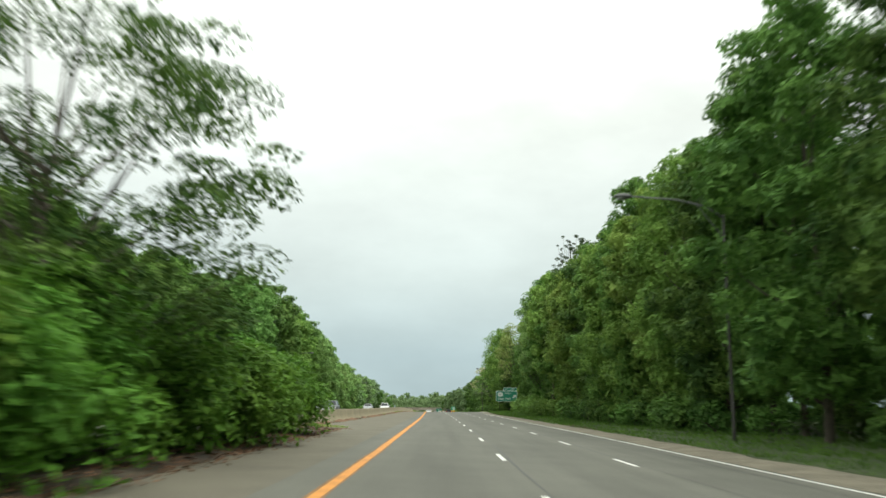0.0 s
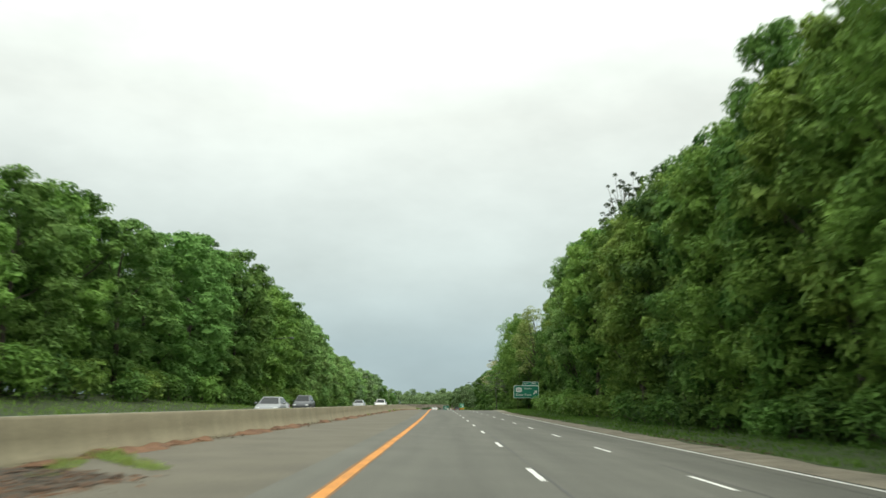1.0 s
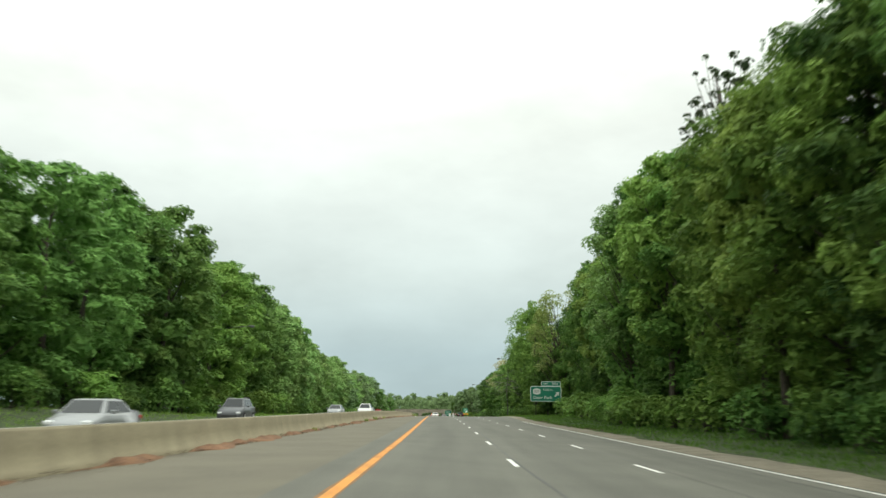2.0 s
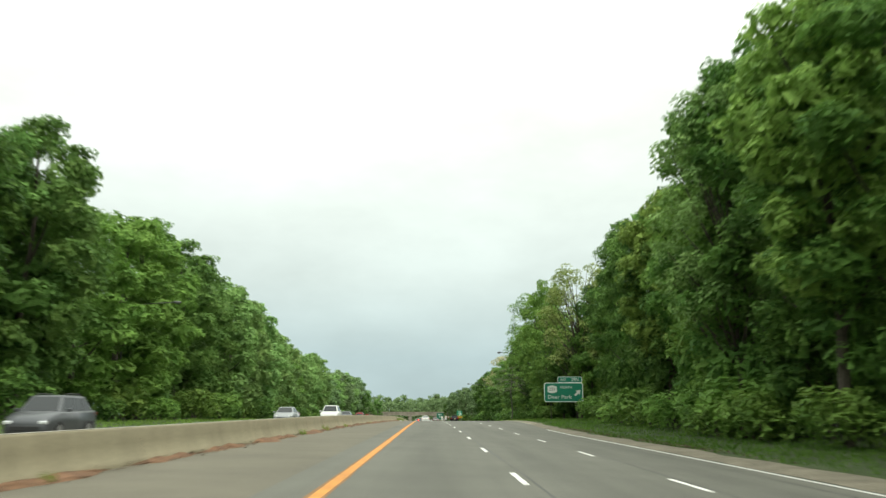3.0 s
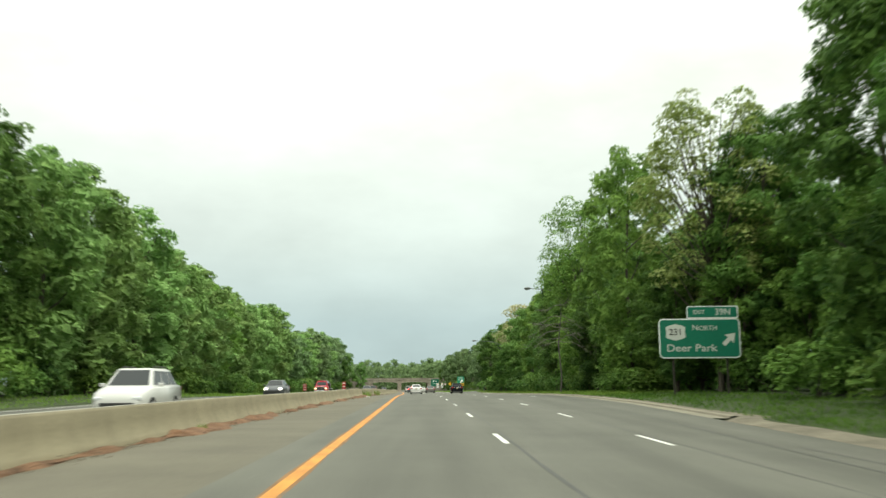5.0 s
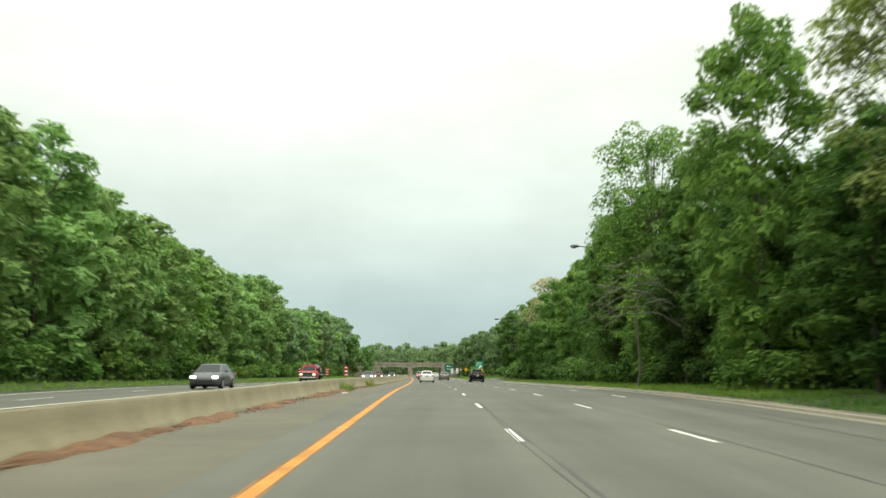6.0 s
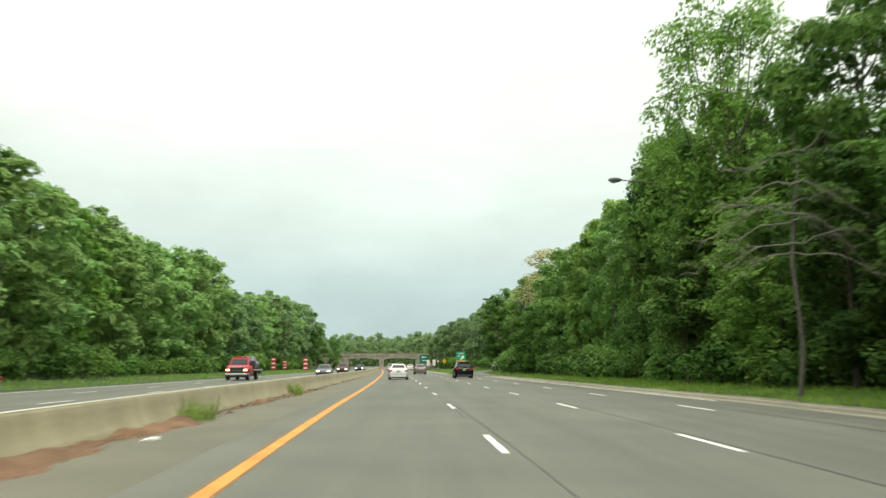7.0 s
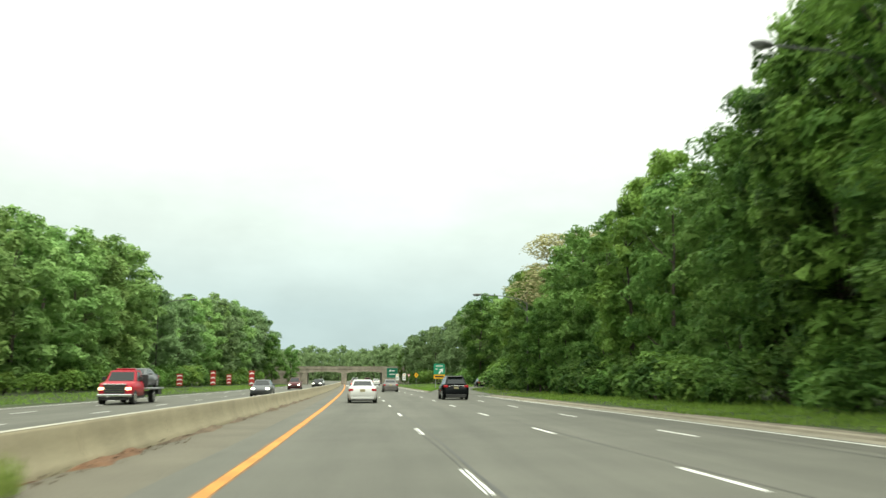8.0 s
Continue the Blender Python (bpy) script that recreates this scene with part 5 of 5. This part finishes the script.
# ---- bridge ----
def bridge():
    root = new("bridge")
    z = height(458)
    S0, S1 = 458.0, 469.0

    def block(name, off0, off1, z0, z1, mat, s0=S0, s1=S1, label="", bevel=0.05):
        bm = bmesh.new()
        o = at(S0, 0)
        box(bm, off0, off1, s0 - S0, s1 - S0, z0, z1, bevel)
        return part(name, bm, mat, root, label)
    # deck with a faint arch to its soffit over each opening
    bm = bmesh.new()
    n = 40
    rows = []
    for i in range(n + 1):
        x = -46 + 92 * i / n
        sag = 2.85
        for a, b in ((-9.6, -0.7), (0.7, 10.0)):
            if a <= x <= b:
                f = (x - a) / (b - a)
                sag = 2.85 + 0.5 * (4 * f * (1 - f)) ** 0.5
        rows.append([bm.verts.new((x, y, q)) for y, q in ((0, sag), (0, 3.95), (11, 3.95), (11, sag))])
    for r0, r1 in zip(rows, rows[1:]):
        for k in range(4):
            bm.faces.new((r0[k], r0[(k + 1) % 4], r1[(k + 1) % 4], r1[k]))
    bm.faces.new(rows[0])
    bm.faces.new(rows[-1][::-1])
    part("deck", bm, M_STONE, root)
    block("cornice", -46, 46, 3.93, 4.07, M_KERB, S0 - 0.12, S0 + 0.3)
    block("parapet", -46, 46, 4.06, 4.62, M_STONE, S0 - 0.02, S0 + 0.4)
    block("coping", -46, 46, 4.61, 4.74, M_KERB, S0 - 0.1, S0 + 0.5)
    block("parapet", -46, 46, 3.94, 4.62, M_STONE, S1 - 0.4, S1)
    block("pier", -0.7, 0.7, -0.3, 3.4, M_STONE, S0 + 0.1, S1 - 0.1, "stone middle pier")
    block("abutment", -46, -9.6, -3, 3.4, M_STONE, S0 + 0.1, S1 - 0.1)
    block("abutment", 10.0, 46, -3, 3.4, M_STONE, S0 + 0.1, S1 - 0.1)
    p = at(S0, 0)
    root.matrix_basis = pose(p.x, p.y, z, 0, 0, heading(S0))
    return tagged(root, "low stone parkway bridge with two flat arches", "bridge")


bridge()

# exit ramp that leaves to the right
def ramp_off(s):
    return float(np.interp(s, (272, 303, 324, 333, 343, 352, 360, 368, 385), (10.8, 11.7, 12.6, 13.7, 16.4, 20.0, 25, 31, 45)))


def ramp_row(s):
    a = right_edge(s) + 0.2 if s < 324 else ramp_off(s) - 2.2
    b = ramp_off(s) + 2.2
    return [(a + (b - a) * k / 6, 0.003 if a + (b - a) * k / 6 < kerb_off(s) else ground_rise(s, a + (b - a) * k / 6) + 0.03) for k in range(7)]


tagged(strip("exit_ramp", 300, 384, ramp_row, M_ASPHALT, 2), "grey asphalt exit ramp leaving to the right", "road", kind="structure")
verge_grass("gore_grass", 3, 14000, 327, 420, lambda s: kerb_off(s) + 0.3, lambda s: max(kerb_off(s) + 0.6, min(ramp_off(s) - 2.6, 34)), 0.24, "bright green grass between the parkway and the exit ramp", M_GRASS_L)
verge_grass("ramp_grass", 4, 5000, 299, 356, lambda s: ramp_off(s) + 2.5, lambda s: ramp_off(s) + 9.0, 0.24, "bright green grass beside the exit ramp", M_GRASS_L)


# ---- vehicles ----
M_TYRE = plain("tyre_rubber", (0.02, 0.02, 0.02), 0.85)
M_RIM = plain("alloy_rim", (0.42, 0.42, 0.43), 0.35, 0.8)
M_GLASS = plain("dark_car_glass", (0.014, 0.018, 0.02), 0.06, 0.0, 0.28)
M_TRIM = plain("black_plastic_trim", (0.025, 0.025, 0.025), 0.6)
M_CHROME = plain("chrome", (0.7, 0.7, 0.7), 0.15, 1.0)
M_TAIL = plain("red_tail_lamp", (0.34, 0.012, 0.018), 0.2, emit=0.06)
M_BRAKE = plain("lit_brake_lamp", (1.0, 0.03, 0.03), 0.3, emit=6.0)
M_LAMP = plain("clear_headlamp", (0.75, 0.77, 0.78), 0.12, 0.2)
M_LAMP_ON = plain("lit_headlamp", (1.0, 0.95, 0.84), 0.2, emit=6.0)
M_LAMP_WARM = plain("lit_warm_headlamp", (1.0, 0.72, 0.42), 0.2, emit=3.0)
M_PLATE = plain("plate", (0.33, 0.29, 0.17), 0.5)


def paint(name, colour, metal=0.0):
    return plain(name, colour, 0.34, metal, 0.22, coat=0.06)


def car(kind, body_mat, s, off, away, label, lights=False, braking=False, on=None, group="cars on the parkway"):
    """A car with body, glass, lamps, wheels. away: seen from behind by who drives on this side."""
    L, Wd, H, deck, hood, belt, rear0, rear1, front1, front0 = {
        "sedan": (4.55, 0.89, 1.44, 1.02, 0.92, 0.94, -1.75, -0.95, 0.55, 1.30),
        "suv": (4.60, 0.93, 1.70, 1.08, 1.05, 1.06, -2.14, -1.62, 0.50, 1.22),
        "van": (5.0, 0.98, 1.75, 1.05, 1.0, 1.02, -2.40, -2.2, 0.9, 1.6),
    }[kind]
    root = new({"sedan": "sedan", "suv": "suv_car", "van": "minivan"}[kind])
    h = L / 2
    # lower body: rings of half-widths and heights from tail to nose
    st = [(-h, 0.80, 0.42, 0.62), (-h + 0.05, 0.90, 0.30, deck - 0.14), (-h + 0.22, 0.97, 0.22, deck - 0.02), (-h + 0.6, 1.0, 0.20, deck + (0.03 if kind == "sedan" else 0)),
          (rear0, 1.0, 0.19, belt + 0.05), (-0.2, 1.0, 0.19, belt), (front0, 1.0, 0.19, belt - 0.0), (h - 0.75, 0.99, 0.19, hood - 0.04), (h - 0.3, 0.95, 0.2, hood - 0.14), (h - 0.08, 0.86, 0.26, hood - 0.26), (h, 0.74, 0.34, 0.58)]
    bm = bmesh.new()
    rings = []
    for y, w, zb, zt in st:
        w *= Wd
        zm = zb + (zt - zb) * 0.55
        prof = [(-w * 0.90, zb), (-w * 0.985, zb + (zt - zb) * 0.2), (-w, zm), (-w * 0.965, zt - 0.07), (-w * 0.86, zt), (-w * 0.4, zt + 0.025)]
        prof = prof + [(-x, z) for x, z in prof[::-1]]
        rings.append([bm.verts.new((x, y, z)) for x, z in prof])
    for a, b in zip(rings, rings[1:]):
        n = len(a)
        for k in range(n):
            bm.faces.new((a[k], a[(k + 1) % n], b[(k + 1) % n], b[k]))
    bm.faces.new(rings[0][::-1])
    bm.faces.new(rings[-1])
    body = part("body", bm, body_mat, root, smooth=True)
    # cabin
    wb, wt = Wd * 0.86, Wd * 0.64
    zb, zr = belt - 0.02, H
    low = [(-wb, rear0, zb), (wb, rear0, zb), (wb, front0, zb), (-wb, front0, zb)]
    top = [(-wt, rear1, zr - 0.04), (wt, rear1, zr - 0.04), (wt, front1, zr - 0.02), (-wt, front1, zr - 0.02)]
    bm = bmesh.new()
    lv, tv = [bm.verts.new(v) for v in low], [bm.verts.new(v) for v in top]
    mid = [bm.verts.new((x * 0.96, y * 1.0, zr)) for x, y in ((-wt * 0.85, rear1 + 0.25), (wt * 0.85, rear1 + 0.25), (wt * 0.85, front1 - 0.25), (-wt * 0.85, front1 - 0.25))]
    for k in range(4):
        j = (k + 1) % 4
        bm.faces.new((lv[k], lv[j], tv[j], tv[k]))
        bm.faces.new((tv[k], tv[j], mid[j], mid[k]))
    bm.faces.new(mid)
    bmesh.ops.bevel(bm, geom=list({e for v in tv for e in v.link_edges}), offset=0.05, segments=3, affect="EDGES", profile=0.5)
    part("cabin", bm, body_mat, root, smooth=True)

    def pane(name, k, u0, u1, v0, v1):
        j = (k + 1) % 4
        A, B, C, D = (Vector(p) for p in (low[k], low[j], top[j], top[k]))
        nrm = (B - A).cross(D - A).normalized()
        P = lambda u, v: A.lerp(B, u).lerp(D.lerp(C, u), v) + nrm * 0.008
        bm = bmesh.new()
        q = [P(u0, v0), P(u1, v0), P(u1, v1), P(u0, v1)]
        f = [bm.verts.new(p) for p in q]
        b = [bm.verts.new(p - nrm * 0.02) for p in q]
        bm.faces.new(f)
        for i in range(4):
            bm.faces.new((f[i], b[i], b[(i + 1) % 4], f[(i + 1) % 4]))
        part(name, bm, M_GLASS, root)
    pane("rear_window", 0, 0.08, 0.92, 0.16, 0.88)
    pane("windscreen", 2, 0.06, 0.94, 0.10, 0.92)
    for k in (1, 3):
        cuts = ((0.10, 0.47), (0.50, 0.90)) if kind == "sedan" else ((0.04, 0.26), (0.29, 0.58), (0.61, 0.92))
        for a, b in cuts:
            pane("side_window", k, *((a, b) if k == 1 else (1 - b, 1 - a)), 0.12, 0.88)
    # lamps, bumpers, plate, mirrors
    zl = deck - 0.16 if kind == "sedan" else deck - 0.06
    for sx in (-1, 1):
        bm = bmesh.new()
        box(bm, sx * Wd * 0.63, sx * Wd * 0.962, -h + 0.015, -h + 0.42, zl - 0.13, zl + 0.03, 0.035)
        part("tail_lamp", bm, M_BRAKE if braking else M_TAIL, root)
        bm = bmesh.new()
        box(bm, sx * Wd * 0.52, sx * Wd * 0.86, h - 0.22, h - 0.015, 0.60, 0.74, 0.04)
        part("headlamp", bm, M_LAMP_ON if lights else M_LAMP, root)
        bm = bmesh.new()
        box(bm, sx * (Wd - 0.02), sx * (Wd + 0.17), front0 - 0.45, front0 - 0.36, belt + 0.0, belt + 0.13, 0.03)
        part("mirror", bm, body_mat, root)
    bm = bmesh.new()
    box(bm, -Wd * 0.80, Wd * 0.80, -h - 0.015, -h + 0.3, 0.24, 0.40, 0.04)
    part("rear_bumper", bm, M_TRIM if kind != "sedan" else body_mat, root)
    bm = bmesh.new()
    box(bm, -Wd * 0.74, Wd * 0.74, -h - 0.01, -h + 0.4, 0.17, 0.26, 0.03)
    part("rear_valance", bm, M_TRIM, root)
    if kind != "sedan":
        bm = bmesh.new()
        box(bm, -wt * 0.9, wt * 0.9, rear1 - 0.22, rear1 + 0.12, H - 0.085, H - 0.035, 0.02)
        part("roof_spoiler", bm, body_mat, root)
        bm = bmesh.new()
        box(bm, -Wd * 0.6, Wd * 0.6, -h - 0.005, -h + 0.1, deck - 0.10, deck - 0.06, 0.012)
        part("tailgate_trim", bm, M_CHROME, root)
    bm = bmesh.new()
    box(bm, -Wd * 0.9, Wd * 0.9, -h + 0.9, h - 0.9, 0.13, 0.22, 0.03)
    part("underbody", bm, M_TRIM, root)
    bm = bmesh.new()
    box(bm, -Wd * 0.62, Wd * 0.62, h - 0.25, h + 0.012, 0.36, 0.55, 0.03)
    part("grille", bm, M_TRIM, root)
    bm = bmesh.new()
    zp = 0.78 if kind == "sedan" else 0.86
    box(bm, -0.16, 0.16, -h - 0.012, -h + 0.06, zp - 0.08, zp + 0.08, 0.01)
    part("plate", bm, M_PLATE, root)
    if braking:
        bm = bmesh.new()
        box(bm, -0.14, 0.14, rear1 - 0.08, rear1 + 0.05, H - 0.09, H - 0.05)
        part("high_brake_lamp", bm, M_BRAKE, root)
    if kind != "sedan":
        for sx in (-1, 1):
            bm = bmesh.new()
            tube(bm, [(sx * wt * 0.9, rear1 + 0.2, H - 0.02), (sx * wt * 0.9, rear1 + 0.3, H + 0.05), (sx * wt * 0.9, front1 - 0.4, H + 0.05), (sx * wt * 0.9, front1 - 0.3, H - 0.02)], [0.02] * 4, 6)
            part("roof_rail", bm, M_TRIM, root)
    r = 0.325 if kind == "sedan" else 0.36
    for sx in (-1, 1):
        for y in (-h * 0.60, h * 0.62):
            bm = bmesh.new()
            c = sx * (Wd - 0.095)
            tube(bm, [(c - 0.115, y, r), (c - 0.10, y, r), (c + 0.10, y, r), (c + 0.115, y, r)], [r - 0.03, r, r, r - 0.03], 22)
            wheel = part("wheel", bm, M_TYRE, root)
            bm = bmesh.new()
            tube(bm, [(c + sx * 0.108, y, r), (c + sx * 0.12, y, r), (c + sx * 0.124, y, r)], [r * 0.66, r * 0.64, r * 0.2], 16)
            part("rim", bm, M_RIM, wheel)
    if on is None:
        p, q = at(s, off), at(s + 2, off)
        up = (at(s, off + 1) - p).cross(q - p).normalized()
        d = (q - p).normalized() * (1 if away else -1)
        root.matrix_basis = Matrix.Translation(p) @ d.to_track_quat("Y", "Z").to_matrix().to_4x4()
    else:
        root.matrix_basis = on
    return tagged(root, label, "car", group)


P_WHITE = paint("white_paint", (0.58, 0.58, 0.56))
P_BLACK = plain("black_paint", (0.006, 0.007, 0.008), 0.25, 0.0, 0.1)
P_SILVER = paint("silver_paint", (0.26, 0.27, 0.275), 0.4)
P_TAUPE = paint("taupe_paint", (0.15, 0.142, 0.135), 0.3)
P_GREY = paint("grey_paint", (0.10, 0.104, 0.11), 0.4)
P_DARKRED = paint("dark_red_paint", (0.08, 0.014, 0.017))
P_RED = paint("red_paint", (0.36, 0.010, 0.026))

car("sedan", P_WHITE, 279.7, 2.0, True, "clean white sedan with red tail lamps on the lane")
car("suv", P_BLACK, 288.2, 8.75, True, "black suv with roof rails driving in a lane")
car("sedan", P_TAUPE, 327.3, 5.6, True, "brownish grey sedan driving in the middle lane")
car("suv", P_BLACK, 352.0, 20.2, True, "dark suv leaving by the exit ramp")
car("sedan", P_GREY, 345, 1.9, True, "dark grey sedan with lit brake lamps", braking=True)
car("suv", P_DARKRED, 405, 4.6, True, "dark red suv with lit brake lamps near the bridge", braking=True)
car("sedan", P_WHITE, 428, 7.2, True, "white sedan near the bridge")
car("suv", P_WHITE, 418, 2.2, True, "white suv near the bridge")
car("suv", P_SILVER, 446, 5.8, True, "silver suv passing under the bridge")
car("sedan", P_SILVER, 440, 2.6, True, "silver sedan passing under the bridge")
car("sedan", P_SILVER, 84, -10.2, False, "silver sedan in the oncoming lane", group="oncoming cars")
car("suv", P_GREY, 118, -13.2, False, "grey suv in the oncoming lane", group="oncoming cars")
car("sedan", P_SILVER, 162, -11.0, False, "silver coupe in the oncoming lane", group="oncoming cars")
car("suv", P_WHITE, 173.5, -8.3, False, "white suv in the oncoming lane", group="oncoming cars")
car("sedan", P_GREY, 221, -10.8, False, "grey sedan with bright headlamps in the oncoming lane", True, group="oncoming cars")
car("sedan", P_GREY, 302, -6.6, False, "dark grey sedan with headlamps on beside the barrier", True, group="oncoming cars")
car("suv", P_DARKRED, 352, -7.0, False, "dark red suv with headlamps on in the oncoming lane", True, group="oncoming cars")
car("sedan", P_BLACK, 386, -5.0, False, "black sedan with headlamps on near the bridge", True, group="oncoming cars")
car("sedan", P_SILVER, 424, -5.4, False, "silver sedan coming out under the bridge", group="oncoming cars")


# ---- red flatbed truck that carries a car ----
def flatbed_truck(s, off):
    root = new("flatbed_truck")
    bm = bmesh.new()
    st = [(0.75, 0.98, 0.55, 1.25), (0.9, 1.0, 0.5, 1.3), (2.2, 1.0, 0.5, 1.32), (2.5, 1.0, 0.5, 1.34), (3.4, 0.97, 0.55, 1.26), (3.62, 0.90, 0.6, 1.12), (3.66, 0.84, 0.65, 1.0)]
    rings = []
    for y, w, zb, zt in st:
        prof = [(-w, zb), (-w * 1.01, (zb + zt) / 2), (-w * 0.97, zt - 0.06), (-w * 0.86, zt), (-w * 0.3, zt + 0.03)]
        prof += [(-x, z) for x, z in prof[::-1]]
        rings.append([bm.verts.new((x, y, z)) for x, z in prof])
    for a, b in zip(rings, rings[1:]):
        for k in range(len(a)):
            bm.faces.new((a[k], a[(k + 1) % len(a)], b[(k + 1) % len(a)], b[k]))
    bm.faces.new(rings[0][::-1])
    bm.faces.new(rings[-1])
    part("body", bm, P_RED, root, smooth=True)
    bm = bmesh.new()
    lo = [(-0.9, 0.8, 1.27), (0.9, 0.8, 1.27), (0.9, 2.45, 1.30), (-0.9, 2.45, 1.30)]
    hi = [(-0.76, 0.9, 2.02), (0.76, 0.9, 2.02), (0.74, 1.85, 2.0), (-0.74, 1.85, 2.0)]
    lv, tv = [bm.verts.new(v) for v in lo], [bm.verts.new(v) for v in hi]
    for k in range(4):
        bm.faces.new((lv[k], lv[(k + 1) % 4], tv[(k + 1) % 4], tv[k]))
    bm.faces.new(tv)
    bmesh.ops.bevel(bm, geom=list(bm.edges), offset=0.04, segments=2, affect="EDGES")
    part("cab", bm, P_RED, root)
    for name, k, a, b in (("windscreen", 2, 0.07, 0.93), ("side_window", 1, 0.2, 0.85), ("side_window", 3, 0.15, 0.8)):
        A, B, C, D = (Vector(p) for p in (lo[k], lo[(k + 1) % 4], hi[(k + 1) % 4], hi[k]))
        nrm = (B - A).cross(D - A).normalized()
        q = [A.lerp(B, u).lerp(D.lerp(C, u), v) + nrm * 0.01 for u, v in ((a, 0.1), (b, 0.1), (b, 0.86), (a, 0.86))]
        bm = bmesh.new()
        f, g = [bm.verts.new(p) for p in q], [bm.verts.new(p - nrm * 0.03) for p in q]
        bm.faces.new(f)
        for i in range(4):
            bm.faces.new((f[i], g[i], g[(i + 1) % 4], f[(i + 1) % 4]))
        part(name, bm, M_GLASS, root)
    bm = bmesh.new()
    box(bm, -0.6, 0.6, 3.55, 3.74, 0.64, 1.14, 0.03)
    grille = part("grille", bm, M_TRIM, root)
    for z in (0.76, 0.89, 1.02):
        bm = bmesh.new()
        box(bm, -0.54, 0.54, 3.72, 3.75, z - 0.012, z + 0.012)
        part("grille_bar", bm, M_CHROME, grille)
    bm = bmesh.new()
    box(bm, -0.98, 0.98, 3.5, 3.82, 0.44, 0.62, 0.05)
    part("front_bumper", bm, M_CHROME, root)
    bm = bmesh.new()
    box(bm, -0.86, 0.86, 3.45, 3.72, 0.26, 0.43, 0.03)
    part("valance", bm, M_TRIM, root)
    bm = bmesh.new()
    box(bm, -0.68, 0.68, 3.45, 3.77, 1.13, 1.20, 0.02)
    part("hood_trim", bm, M_CHROME, root)
    for sx in (-1, 1):
        bm = bmesh.new()
        box(bm, sx * 0.62, sx * 0.92, 3.5, 3.72, 0.84, 1.0, 0.04)
        part("headlamp", bm, M_LAMP_WARM, root)
        bm = bmesh.new()
        box(bm, sx * 0.98, sx * 1.18, 2.0, 2.1, 1.38, 1.62, 0.03)
        part("mirror", bm, M_TRIM, root)
        for y in (2.9, -1.9):
            bm = bmesh.new()
            tube(bm, [(sx * 0.72, y, 0.42), (sx * 0.74, y, 0.42), (sx * 1.0, y, 0.42), (sx * 1.02, y, 0.42)], [0.39, 0.42, 0.42, 0.39], 22)
            wheel = part("wheel", bm, M_TYRE, root)
            bm = bmesh.new()
            tube(bm, [(sx * 1.01, y, 0.42), (sx * 1.03, y, 0.42)], [0.25, 0.22], 14)
            part("rim", bm, M_CHROME, wheel)
    bm = bmesh.new()
    box(bm, -0.45, 0.45, -3.5, 3.3, 0.45, 0.72)
    part("chassis", bm, M_TRIM, root)
    for sx in (-1, 1):
        bm = bmesh.new()
        box(bm, sx * 0.7, sx * 0.98, 0.3, 2.3, 0.34, 0.56, 0.03)
        part("running_board", bm, M_TRIM, root)
        bm = bmesh.new()
        box(bm, sx * 0.75, sx * 1.12, -3.6, -2.6, 0.5, 0.84, 0.03)
        part("side_box", bm, M_TRIM, root)
    bm = bmesh.new()
    box(bm, -1.2, 1.2, -3.9, 0.55, 0.84, 0.96, 0.02)
    part("flatbed", bm, M_STEELGREY, root)
    bm = bmesh.new()
    box(bm, -1.15, 1.15, 0.42, 0.55, 1.0, 1.75, 0.02)
    part("headboard", bm, M_TRIM, root)
    bm = bmesh.new()
    box(bm, -0.55, 0.55, 1.1, 1.4, 2.02, 2.12, 0.03)
    part("light_bar", bm, P_RED, root)
    p, q = at(s, off), at(s + 2, off)
    m = Matrix.Translation(p) @ (p - q).to_track_quat("Y", "Z").to_matrix().to_4x4()
    root.matrix_basis = m
    tagged(root, "red flatbed truck with chrome grille and lit headlamps", "truck")
    car("sedan", P_GREY, s, off, False, "dark grey car carried on the flatbed truck", on=m @ Matrix.Translation((0, -1.75, 0.96)) @ Matrix.Diagonal((1, 1, 0.84, 1)), group="oncoming cars")
    return root


flatbed_truck(279.5, -12.4)
